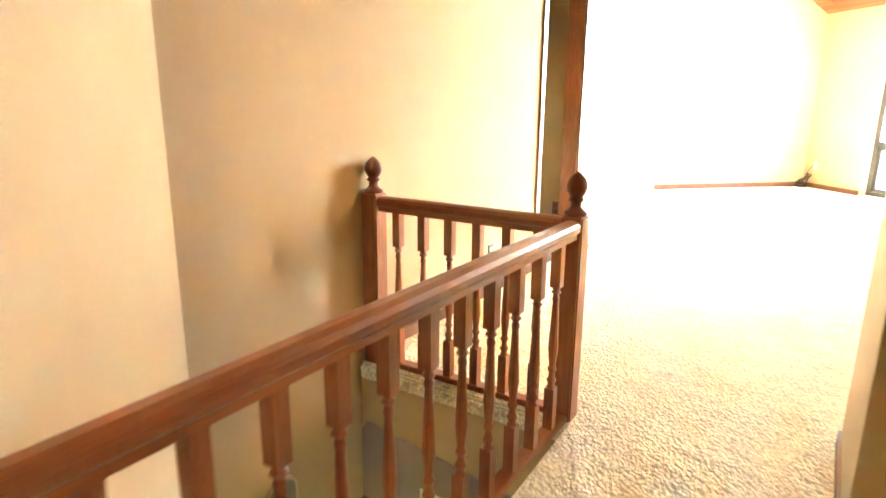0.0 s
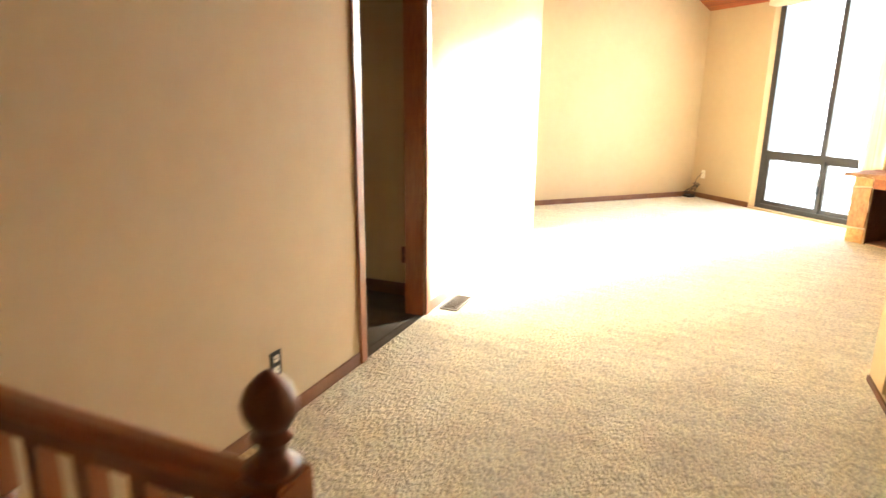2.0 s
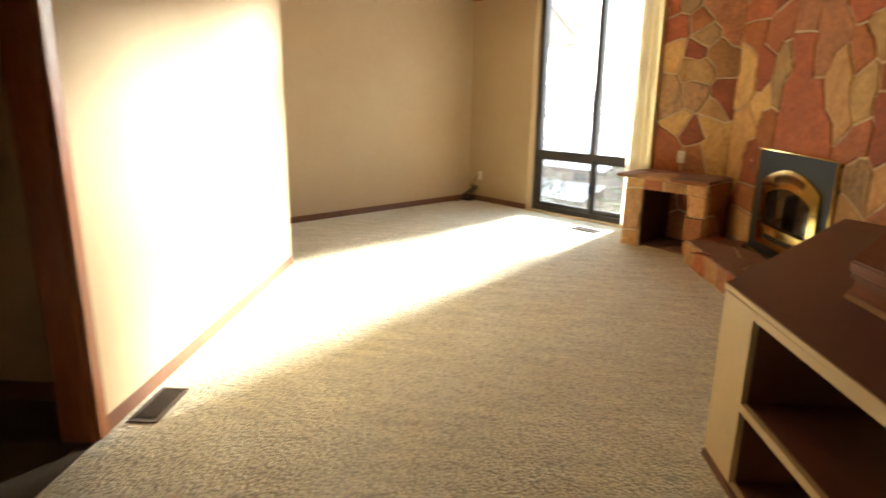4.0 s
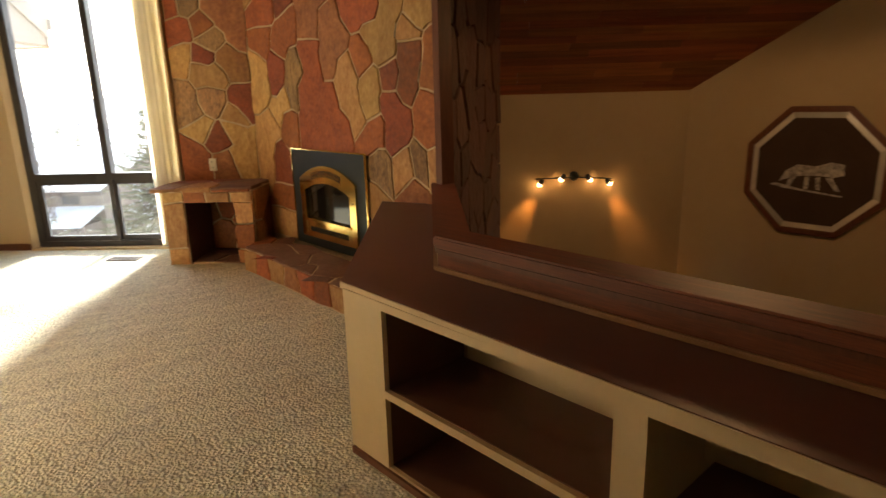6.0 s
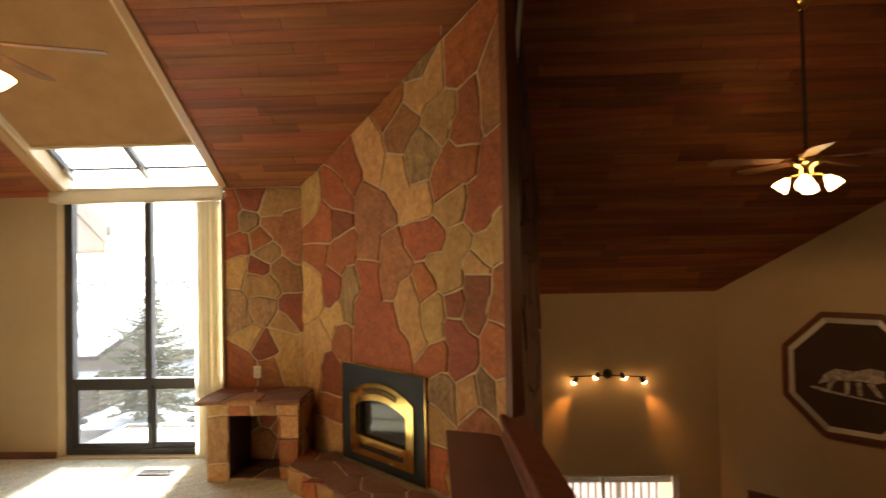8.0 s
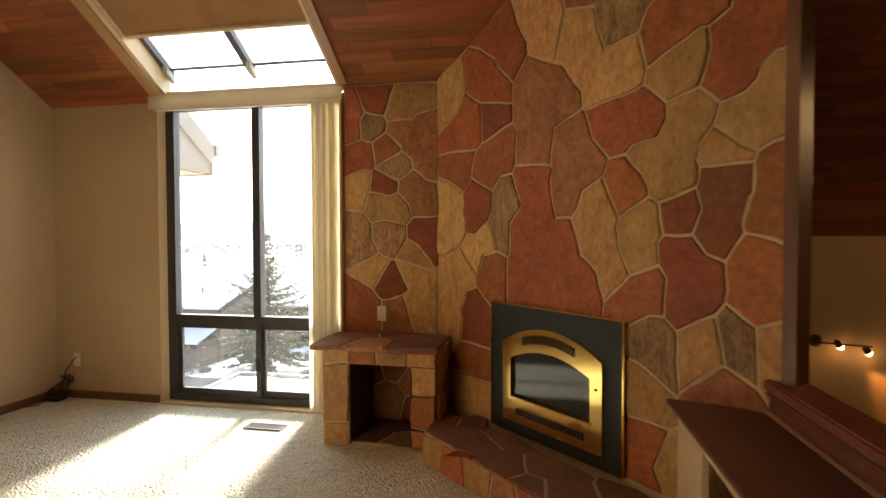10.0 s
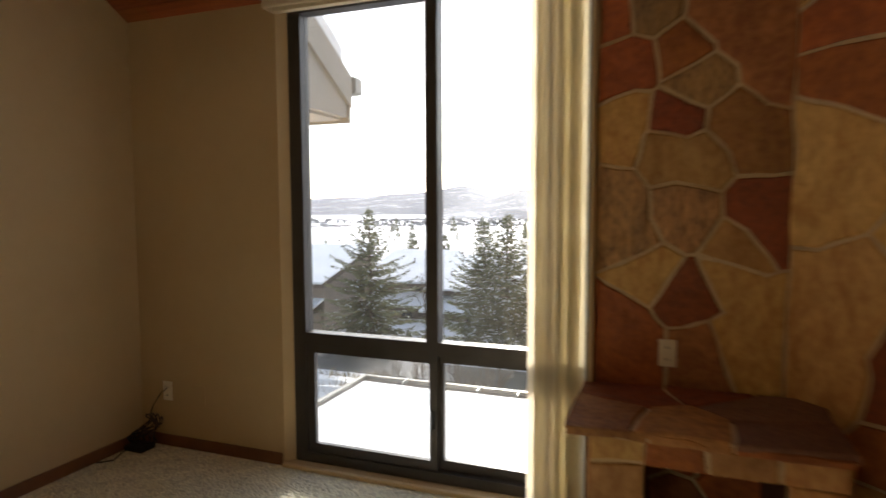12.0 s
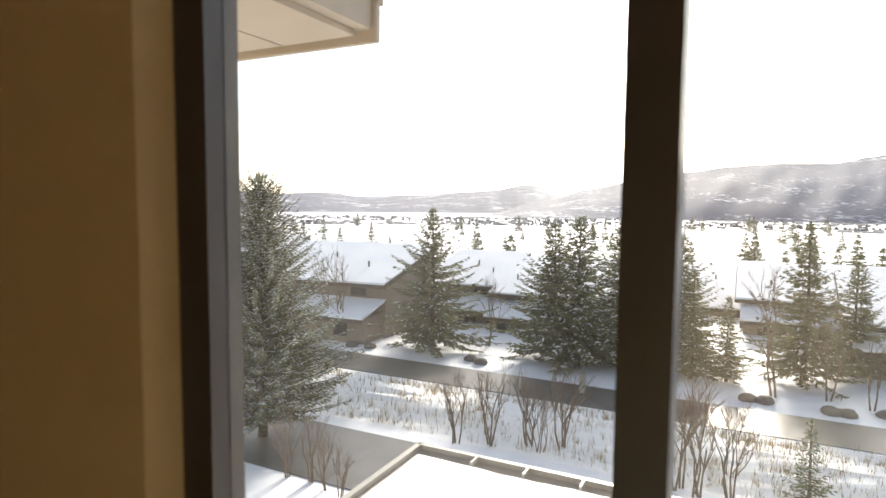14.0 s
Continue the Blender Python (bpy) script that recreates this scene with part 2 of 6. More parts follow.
def smudged(m, least, most):
    """A film of dust and wiped smears on window glass."""
    nt = m.node_tree
    n, link = nt.nodes, nt.links.new
    film = n.new("ShaderNodeBsdfTranslucent")
    film.inputs["Color"].default_value = (0.95, 0.93, 0.85, 1)
    co = n.new("ShaderNodeTexCoord")
    wipe = n.new("ShaderNodeTexNoise")
    wipe.inputs["Scale"].default_value, wipe.inputs["Detail"].default_value, wipe.inputs["Distortion"].default_value = 2.2, 4.0, 1.2
    link(co.outputs["Object"], wipe.inputs["Vector"])
    rng_node = n.new("ShaderNodeMapRange")
    rng_node.inputs["From Min"].default_value, rng_node.inputs["From Max"].default_value = 0.38, 0.68
    rng_node.inputs["To Min"].default_value, rng_node.inputs["To Max"].default_value = least, most
    link(wipe.outputs["Fac"], rng_node.inputs["Value"])
    last = n["Material Output"].inputs["Surface"].links[0].from_socket
    mx = n.new("ShaderNodeMixShader")
    link(rng_node.outputs["Result"], mx.inputs[0])
    link(last, mx.inputs[1])
    link(film.outputs[0], mx.inputs[2])
    link(mx.outputs[0], n["Material Output"].inputs["Surface"])


carpet_relief(CARPET)
pile_lay(CARPET)
let_through(SLAT, 0.6)
let_through(NEEDLE, 0.3)
smudged(GLASS, 0.003, 0.009)
for m in (S_RED, S_TAN, S_BROWN, S_GREY, S_DEEP):
    m.node_tree.nodes["Noise Texture"].inputs["Distortion"].default_value = 1.6
    m.node_tree.nodes["Noise Texture"].inputs["Roughness"].default_value = 0.62
    m.node_tree.nodes["Bump"].inputs["Strength"].default_value = 0.65
    m.node_tree.nodes["Color Ramp"].color_ramp.elements[0].position = 0.38
    m.node_tree.nodes["Color Ramp"].color_ramp.elements[1].position = 0.66

# ---- mesh helpers ----
R2 = math.sqrt(0.5)


def P(s, d, z=0.0):
    """A place by its distance s along the diagonal walls and d across them."""
    return Vector(((s + d) * R2, (d - s) * R2, z))


def box(bm, x0, x1, y0, y1, z0, z1, m=None):
    vs = [Vector((x, y, z)) for z in (z0, z1) for y in (y0, y1) for x in (x0, x1)]
    if m is not None:
        vs = [m @ v for v in vs]
    v = [bm.verts.new(c) for c in vs]
    for f in ((0, 2, 3, 1), (4, 5, 7, 6), (0, 1, 5, 4), (1, 3, 7, 5), (3, 2, 6, 7), (2, 0, 4, 6)):
        bm.faces.new([v[i] for i in f])
    return bm


def prism(bm, poly, z0, z1):
    """A column over a plan polygon; z0 and z1 are heights or functions of x, y."""
    lo = [bm.verts.new((p[0], p[1], z0(p[0], p[1]) if callable(z0) else z0)) for p in poly]
    hi = [bm.verts.new((p[0], p[1], z1(p[0], p[1]) if callable(z1) else z1)) for p in poly]
    bm.faces.new(lo[::-1])
    bm.faces.new(hi)
    k = len(poly)
    for i in range(k):
        bm.faces.new((lo[i], lo[(i + 1) % k], hi[(i + 1) % k], hi[i]))
    return bm


def turned(bm, profile, n=12, m=None):
    """A lathe shape from (radius, height) pairs."""
    rings = []
    for r, z in profile:
        ring = []
        for i in range(n):
            c = Vector((r * math.cos(2 * math.pi * i / n), r * math.sin(2 * math.pi * i / n), z))
            ring.append(bm.verts.new(m @ c if m is not None else c))
        rings.append(ring)
    for a, b in zip(rings, rings[1:]):
        for i in range(n):
            bm.faces.new((a[i], a[(i + 1) % n], b[(i + 1) % n], b[i]))
    bm.faces.new(rings[0][::-1])
    bm.faces.new(rings[-1])
    return bm


def tube(bm, pts, r, n=6):
    """A round bar along points."""
    rings = []
    for i, p in enumerate(pts):
        p = Vector(p)
        a = Vector(pts[max(i - 1, 0)])
        b = Vector(pts[min(i + 1, len(pts) - 1)])
        t = (b - a).normalized()
        side = t.orthogonal().normalized()
        if rings:
            side = (keep - t * keep.dot(t)).normalized()
        keep = side
        up = t.cross(side)
        rr = r(i / (len(pts) - 1)) if callable(r) else r
        rings.append([bm.verts.new(p + rr * (math.cos(2 * math.pi * k / n) * side + math.sin(2 * math.pi * k / n) * up)) for k in range(n)])
    for a, b in zip(rings, rings[1:]):
        for k in range(n):
            bm.faces.new((a[k], a[(k + 1) % n], b[(k + 1) % n], b[k]))
    bm.faces.new(rings[0][::-1])
    bm.faces.new(rings[-1])
    return bm


def finish(name, bm, material, smooth=False, bevel=0.0):
    bmesh.ops.recalc_face_normals(bm, faces=bm.faces)
    if bevel:
        bmesh.ops.bevel(bm, geom=list(bm.edges), offset=bevel, segments=2, affect="EDGES", clamp_overlap=True)
    me = bpy.data.meshes.new(name)
    bm.to_mesh(me)
    bm.free()
    me.materials.append(material)
    if smooth:
        me.shade_smooth()
    return me


def part(name, bm, material, parent, label="", smooth=False, bevel=0.0):
    ob = new(name, finish(name, bm, material, smooth, bevel))
    ob.parent = parent
    if label:
        tagged(ob, label)
    return ob


def thing(name, label, category, group="", kind="", at=(0, 0, 0)):
    ob = new(name)
    ob.location = at
    ob.empty_display_size = 0.1
    return tagged(ob, label, category, group, kind)


def solid(name, bm, material, label="", category="", kind="", smooth=False, bevel=0.0, group=""):
    return tagged(new(name, finish(name, bm, material, smooth, bevel)), label, category, group, kind)


def B():
    return bmesh.new()


def arm(d, s):
    """Frame whose x runs along the diagonal walls and y across them."""
    return Matrix.Translation(P(s, d)) @ Matrix.Rotation(radians(-45), 4, "Z")


# ---- large structure ----
RIDGE = -5.0
BACK = -7.985


def ceil_z(x, y):
    return 2.55 - 0.6 * y if y >= RIDGE else 5.55 + 0.6 * (y - RIDGE)


def void_z(x, y):
    return 1.41 + 0.787 * (1.86 - y)


# floor of the loft, with the stairwell left open
fl = B()
prism(fl, [(-0.1, 0.0), (5.35, 0.0), (5.35, -3.3), P(8.92, 1.47), P(8.92, -1.435), P(3.48, -1.435), (-0.1, -5.2)], -0.28, 0.0)
prism(fl, [P(8.92, -0.36), P(8.92, 1.47), (10.15, BACK), (7.561, BACK)], -0.28, 0.0)
solid("floor", fl, CARPET, "cream beige cut pile carpet, flattened in streaks", "floor", "structure")
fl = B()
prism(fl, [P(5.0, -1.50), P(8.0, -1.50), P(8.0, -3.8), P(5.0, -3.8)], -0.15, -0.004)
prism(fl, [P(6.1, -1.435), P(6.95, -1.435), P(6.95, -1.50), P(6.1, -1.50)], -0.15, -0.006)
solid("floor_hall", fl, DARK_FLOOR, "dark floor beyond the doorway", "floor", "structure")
fl = B()
box(fl, 3.5, 16.0, -9.0, 9.0, -3.2, -3.0)
solid("floor_lower", fl, mat("lower_carpet", (0.30, 0.2, 0.15), 0.95, (0.25, 0.16, 0.12), 3, bump=0.5, bump_scale=150), "reddish brown carpet of the lower rooms", "floor", "structure")

# walls
w = B()
prism(w, [(-0.15, 0.15), (0.0, 0.15), (0.0, -5.0), (-0.15, -5.0)], -0.28, ceil_z)
prism(w, [(-0.15, -5.0), (0.0, -5.0), (0.0, -5.4), (-0.15, -5.4)], -0.28, ceil_z)
solid("wall_west", w, PAINT, "cream painted wall of the alcove", "wall", "structure")
w = B()
box(w, 0.0, 1.044, 0.0, 0.15, -0.28, 2.55)
box(w, 1.044, 2.74, 0.0, 0.15, -0.28, 0.02)
box(w, 2.74, 3.6, 0.0, 0.15, -0.28, 2.55)
solid("wall_north", w, PAINT, "cream painted wall round the tall window", "wall", "structure")
w = B()
D0, D1 = -1.435, -1.555
for s0, s1, zlo, zhi in ((3.48, 5.636, 0, None), (5.636, 6.15, 0, None), (6.15, 6.90, 2.08, None), (6.90, 9.985, -3, None)):
    prism(w, [P(s0, D1), P(s1, D1), P(s1, D0), P(s0, D0)], zlo, ceil_z)
prism(w, [P(3.48, D0), P(3.48, D1), P(3.48, -3.6), P(3.36, -3.6), P(3.36, D1)], 0, ceil_z)
solid("wall_diagonal", w, PAINT, "cream painted diagonal wall beside the stairwell", "wall", "structure")
w = B()
box(w, 5.9, 13.2, BACK - 0.15, BACK, -3.0, 3.72)
solid("wall_south", w, PAINT, "cream painted wall at the head of the stairs", "wall", "structure")
w = B()
prism(w, [P(5.2, -3.6), P(8.0, -3.6), P(8.0, -3.72), P(5.2, -3.72)], 0, 2.6)
prism(w, [P(5.72, D1), P(5.84, D1), P(5.84, -3.6), P(5.72, -3.6)], 0, 2.6)
prism(w, [P(7.3, D1), P(7.4, D1), P(7.4, -3.6), P(7.3, -3.6)], 0, 2.6)
solid("wall_hall", w, PAINT, "dim cream wall beyond the doorway", "wall", "structure")
w = B()
prism(w, [P(5.1, D1), P(8.0, D1), P(8.0, -3.72), P(5.1, -3.72)], 2.6, 2.68)
solid("ceiling_hall", w, PAINT, "plain ceiling beyond the doorway", "ceiling", "structure")
w = B()
prism(w, [P(8.50, 0.55), P(9.20, 0.55), P(9.20, 1.468), P(8.50, 1.468)], 0.0, ceil_z)
solid("wall_stub", w, PAINT, "cream painted wall end by the bookcase", "wall", "structure")

# lower hall: wall with the track light, wall with the octagon, closing walls
w = B()
WX0, WX1, WZ0, WZ1 = 5.8, 7.62, -1.40, -0.845
box(w, 3.9, WX0, 1.86, 2.01, -3.0, 1.41)
box(w, WX1, 8.3, 1.86, 2.01, -3.0, 1.41)
box(w, WX0, WX1, 1.86, 2.01, -3.0, WZ0)
box(w, WX0, WX1, 1.86, 2.01, WZ1, 1.41)
solid("wall_lower_north", w, PAINT, "cream painted wall of the lower hall with a track light", "wall", "structure")
w = B()
O = 7.071
SO0, SO1, OPZ = 4.76, 6.80, -0.957
for s0, s1, zlo, zhi in ((4.44, SO0, -3, None), (SO0, SO1, OPZ, None), (SO1, 11.2, -3, None)):
    prism(w, [P(s0, O), P(s1, O), P(s1, O + 0.14), P(s0, O + 0.14)], zlo, void_z)
solid("wall_lower_diagonal", w, PAINT, "cream painted diagonal wall of the lower hall", "wall", "structure")
w = B()
prism(w, [(12.9, RIDGE), (13.05, RIDGE), (13.05, -2.8), (12.9, -2.8)], -3.0, void_z)
box(w, 12.9, 13.05, BACK, RIDGE, -3.0, 6.9)
box(w, 3.75, 3.9, 0.15, 2.01, -3.0, 2.4)
box(w, 3.75, 13.05, BACK - 0.3, BACK - 0.16, -3.2, 0)
solid("wall_lower_east", w, PAINT, "cream painted wall of the lower hall", "wall", "structure")
w = B()
prism(w, [(5.33, -1.87), (5.36, -1.86), (5.45, -3.33), P(9.02, 1.50), P(9.02, 1.47), (5.35, -3.3)], -3.0, 0.80)
prism(w, [P(9.02, 1.47), P(9.02, 1.50), (10.4, BACK), (10.25, BACK)], -3.0, 0.80)
solid("half_wall", w, PAINT, "cream half wall between loft and lower hall", "wall", "structure")

# ceilings of cedar planks, each board with its own ends
def plank_ceiling(name, poly_min, poly_max, zf, skip=None, up=0.02):
    rng = random.Random(name)
    bm = B()
    x0, y0 = poly_min
    x1, y1 = poly_max
    y = y1
    while y > y0:
        yb = max(y - 0.088, y0)
        x = x0 - rng.random() * 0.9
        while x < x1:
            xb = x + rng.choice((0.6, 0.9, 1.2, 1.5, 1.8))
            pieces = [(max(x, x0), min(xb, x1))]
            if skip and skip[2] < (y + yb) / 2 < skip[3]:
                pieces = [(a, min(b, skip[0])) for a, b in pieces] + [(max(a, skip[1]), b) for a, b in pieces]
            for a, b in pieces:
                if b - a < 0.02:
                    continue
                g, h = 0.0015, rng.random() * 0.003
                lo = [bm.verts.new((px, py, zf(px, py) + h)) for px, py in ((a + g, yb + g), (b - g, yb + g), (b - g, y - g), (a + g, y - g))]
                hi = [bm.verts.new(v.co + Vector((0, 0, up))) for v in lo]
                bm.faces.new(lo[::-1])
                for i in range(4):
                    bm.faces.new((lo[i], lo[(i + 1) % 4], hi[(i + 1) % 4], hi[i]))
            x = xb
        y = yb
    return bm


SKX0, SKX1, SKY0, SKY1 = 1.16, 2.72, -3.0, -0.02
bm = plank_ceiling("loft", (-0.1, RIDGE), (5.45, 0.1), ceil_z, (SKX0, SKX1, SKY0, SKY1))
solid("ceiling", bm, PLANKS, "sloped ceiling of red cedar planks", "ceiling", "structure")
bm = plank_ceiling("void", (5.45, RIDGE), (13.1, 1.9), lambda x, y: void_z(x, y))
solid("ceiling_hall_slope", bm, PLANKS, "dark red cedar plank ceiling above the lower hall", "ceiling", "structure")
bm = plank_ceiling("rear", (-0.1, BACK - 0.1), (13.1, RIDGE), ceil_z)
solid("ceiling_rear", bm, PLANKS, "cedar plank ceiling behind the ridge", "ceiling", "structure")
w = B()
for a, b, c, d in ((-0.2, SKX0, 0.0, RIDGE), (SKX1, 5.45, 0.0, RIDGE), (SKX0, SKX1, SKY0, RIDGE)):
    prism(w, [(a, d), (b, d), (b, c), (a, c)], lambda x, y: ceil_z(x, y) + 0.022, lambda x, y: ceil_z(x, y) + 0.25)
prism(w, [(-0.2, BACK - 0.2), (13.2, BACK - 0.2), (13.2, RIDGE - 0.01), (-0.2, RIDGE - 0.01)], lambda x, y: 5.55 + 0.6 * (y - RIDGE) + 0.022, lambda x, y: 5.8 + 0.6 * (y - RIDGE))
prism(w, [(5.45, RIDGE), (13.2, RIDGE), (13.2, 2.1), (5.45, 2.1)], lambda x, y: void_z(x, y) + 0.022, lambda x, y: void_z(x, y) + 0.25)
prism(w, [(5.45, RIDGE - 0.05), (13.2, RIDGE - 0.05), (13.2, RIDGE), (5.45, RIDGE)], 5.2, 7.0)
prism(w, [(5.42, RIDGE), (5.45, RIDGE), (5.45, 0.0), (5.42, 0.0)], lambda x, y: 2.5 - 0.6 * y, lambda x, y: void_z(x, y) + 0.2)
prism(w, [(3.75, 0.0), (5.45, 0.0), (5.45, 2.1), (3.75, 2.1)], lambda x, y: void_z(x, y) + 0.022, lambda x, y: void_z(x, y) + 0.25)
box(w, 3.5, 5.45, -0.002, 0.15, 2.5, 3.1)
prism(w, [(3.65, 0.0), (3.75, 0.0), (3.75, 2.1), (3.65, 2.1)], 1.0, lambda x, y: void_z(x, y) + 0.2)
solid("roof", w, SNOW, "snow-covered roof above the loft", "roof", "structure")


def let_light_through(m, share):
    """Thin cloth: part of the light goes through it."""
    nt = m.node_tree
    b = nt.nodes["Principled BSDF"]
    t = nt.nodes.new("ShaderNodeBsdfTranslucent")
    nt.links.new(b.inputs["Base Color"].links[0].from_socket, t.inputs["Color"])
    mx = nt.nodes.new("ShaderNodeMixShader")
    mx.inputs[0].default_value = share
    nt.links.new(b.outputs[0], mx.inputs[1])
    nt.links.new(t.outputs[0], mx.inputs[2])
    nt.links.new(mx.outputs[0], nt.nodes["Material Output"].inputs["Surface"])


let_light_through(SHADE, 0.018)
let_light_through(BLIND, 0.35)

# ---- window ----
def window_bars(bm, bars, y0=0.05, y1=0.13):
    for x0, x1, z0, z1 in bars:
        box(bm, x0, x1, y0, y1, z0, z1)
    return bm


win = thing("window_1", "tall bronze aluminium window with sliding lower panes", "window", kind="structure")
bm = window_bars(B(), ((1.088, 1.165, 0.02, 2.55), (2.68, 2.74, 0.02, 2.55), (1.165, 2.68, 0.02, 0.075), (1.165, 2.68, 2.49, 2.55), (1.165, 2.68, 0.69, 0.758), (1.888, 1.955, 0.758, 2.49)))
part("window_frame", bm, BRONZE, win)
for x0, x1, y in ((1.166, 1.945, 0.075), (1.925, 2.679, 0.105)):
    bm = window_bars(B(), ((x0, x0 + 0.045, 0.076, 0.689), (x1 - 0.045, x1, 0.076, 0.689), (x0 + 0.045, x1 - 0.045, 0.076, 0.128), (x0 + 0.045, x1 - 0.045, 0.645, 0.689)), y - 0.012, y + 0.016)
    part("sash", bm, BRONZE, win)
for x0, x1, z0, z1, y in ((1.165, 1.888, 0.758, 2.49, 0.09), (1.955, 2.68, 0.758, 2.49, 0.09), (1.211, 1.90, 0.128, 0.645, 0.075), (1.97, 2.634, 0.128, 0.645, 0.105)):
    pane = part("pane", box(B(), x0, x1, y, y + 0.006, z0, z1), GLASS, win)
    pane.visible_shadow = False
part("latch", box(B(), 1.91, 1.93, 0.035, 0.0625, 0.30, 0.40), IRON, win, bevel=0.004)
part("window_sill", box(B(), 1.045, 2.73, -0.03, -0.001, 0.0, 0.022), CREAM, win, bevel=0.004)

# drywall returns and the board above the window
bm = B()
prism(bm, [(1.038, -0.002), (1.048, -0.002), (1.087, 0.052), (1.087, 0.15), (1.045, 0.15), (1.045, 0.001), (1.038, 0.001)], 0.022, 2.5)
box(bm, 2.726, 2.744, -0.135, -0.0005, 0.024, 2.47)
solid("window_trim", bm, PAINT, "cream painted reveal beside the window", "trim", "structure")
val = thing("blind_valance", "cream valance board above the tall window", "valance")
part("board", box(B(), 1.04, 2.74, -0.11, -0.09, 2.485, 2.585), BLIND, val, bevel=0.004)
part("return", box(B(), 1.04, 1.06, -0.09, 0.0, 2.485, 2.585), BLIND, val)
part("head_rail", box(B(), 1.08, 2.72, -0.075, -0.035, 2.47, 2.51), BLIND, val)

blinds = thing("vertical_blinds", "cream vertical blinds drawn together beside the stone", "blinds")
rng = random.Random(4)
for i in range(12):
    x = 2.474 + i * 0.0182
    bm = B()
    n = 5
    a = radians(62.0 + rng.uniform(-13.0, 13.0))
    top, bot = [], []
    for k in range(n):
        u = (k / (n - 1) - 0.5) * 0.088
        bow = 0.004 * math.cos(math.pi * (k / (n - 1) - 0.5))
        px, py = x + u * math.cos(a) - bow * math.sin(a), -0.058 + u * math.sin(a) * 0.9 + bow * math.cos(a)
        top.append((px, py, 2.465))
        bot.append((px + rng.uniform(-0.002, 0.002), py, 0.045))
    for k in range(n - 1):
        v = [bm.verts.new(c) for c in (bot[k], bot[k + 1], top[k + 1], top[k])]
        w2 = [bm.verts.new(q.co + Vector((0.0012, 0.0006, 0))) for q in v]
        bm.faces.new(v)
        bm.faces.new(w2[::-1])
    part("slat", bm, SLAT, blinds, smooth=True)

# ---- skylight with its pleated shade ----
skl = thing("window_2", "sloped skylight half covered by a pleated shade", "skylight", kind="structure")


def on_slope(bm, x0, x1, ya, yb, h0, h1):
    return prism(bm, [(x0, ya), (x1, ya), (x1, yb), (x0, yb)], lambda x, y: ceil_z(x, y) + h0, lambda x, y: ceil_z(x, y) + h1)


bm = B()
on_slope(bm, SKX0 - 0.09, SKX0, SKY0, SKY1, -0.03, 0.0)
on_slope(bm, SKX1, SKX1 + 0.07, SKY0, SKY1 - 0.1, -0.03, 0.0)
on_slope(bm, SKX0 - 0.09, SKX1 + 0.07, SKY0 - 0.08, SKY0, -0.03, 0.0)
part("trim", bm, mat("pale_trim_wood", (0.45, 0.27, 0.12), 0.45, (0.36, 0.2, 0.08), 5, stretch=(9, 1, 1)), skl)
bm = B()
on_slope(bm, SKX0, SKX0 + 0.035, SKY0, SKY1, 0.0, 0.24)
on_slope(bm, SKX1 - 0.035, SKX1, SKY0, SKY1, 0.0, 0.24)
on_slope(bm, SKX0 + 0.035, SKX1 - 0.035, SKY0, SKY0 + 0.035, 0.0, 0.24)
part("shaft", bm, CREAM, skl)
bm = B()
for a, b in ((SKX0 + 0.035, SKX0 + 0.075), (1.92, 1.975), (SKX1 - 0.075, SKX1 - 0.035)):
    on_slope(bm, a, b, SKY0 + 0.035, SKY1, 0.17, 0.235)
on_slope(bm, SKX0 + 0.075, SKX1 - 0.075, SKY1 - 0.062, SKY1 - 0.05, 0.196, 0.212)
part("window_frame", bm, BRONZE, skl)
for a, b in ((SKX0 + 0.075, 1.92), (1.975, SKX1 - 0.075)):
    pane = part("pane", on_slope(B(), a, b, SKY0 + 0.035, SKY1 - 0.05, 0.2, 0.206), GLASS, skl)
    pane.visible_shadow = False
for a in (SKX0 + 0.06, 1.96):
    part("bracket", on_slope(B(), a, a + 0.035, SKY1 - 0.13, SKY1 - 0.02, 0.12, 0.17), METAL_EDGE, skl)
part("bottom_board", box(B(), 1.14, 2.74, -0.075, 0.06, 2.59, 2.62), CREAM, skl, bevel=0.004)
shade = thing("pleated_shade", "tan pleated fabric shade drawn over the skylight", "shade")
bm = B()
y, k, rows = -0.56, 0, []
while y > SKY0 + 0.04:
    h = 0.04 if k % 2 else 0.062
    rows.append([bm.verts.new((x, y, ceil_z(x, y) + h)) for x in (SKX0 + 0.04, SKX1 - 0.04)])
    y -= 0.0125
    k += 1
for a, b in zip(rows, rows[1:]):
    bm.faces.new((a[0], a[1], b[1], b[0]))
part("fabric", bm, SHADE, shade)
part("bottom_rail", on_slope(B(), SKX0 + 0.04, SKX1 - 0.04, -0.56, -0.535, 0.035, 0.075), CREAM, shade, bevel=0.003)

# ---- door casing, baseboards ----
def casing(name, s0, s1, d, ztop, material, width=0.062, proud=0.018, depth=0.12, zlow=0.0, category="trim"):
    th = thing(name, "dark stained oak casing round an open doorway", category, kind="structure")
    m = arm(0, 0)
    for a, b in ((s0 - width, s0), (s1, s1 + width)):
        part("casing_side", box(B(), a, b, d - 0.001, d + proud, zlow, ztop, m), material, th, bevel=0.004)
    part("casing_head", box(B(), s0 - width, s1 + width, d - 0.001, d + proud, ztop, ztop + width, m), material, th, bevel=0.004)
    for a, b in ((s0, s0 + 0.018), (s1 - 0.018, s1)):
        part("jamb", box(B(), a, b, d - depth - 0.01, d - 0.002, zlow, ztop - 0.018, m), material, th)
    part("jamb_head", box(B(), s0, s1, d - depth - 0.01, d - 0.002, ztop - 0.018, ztop, m), material, th)
    return th


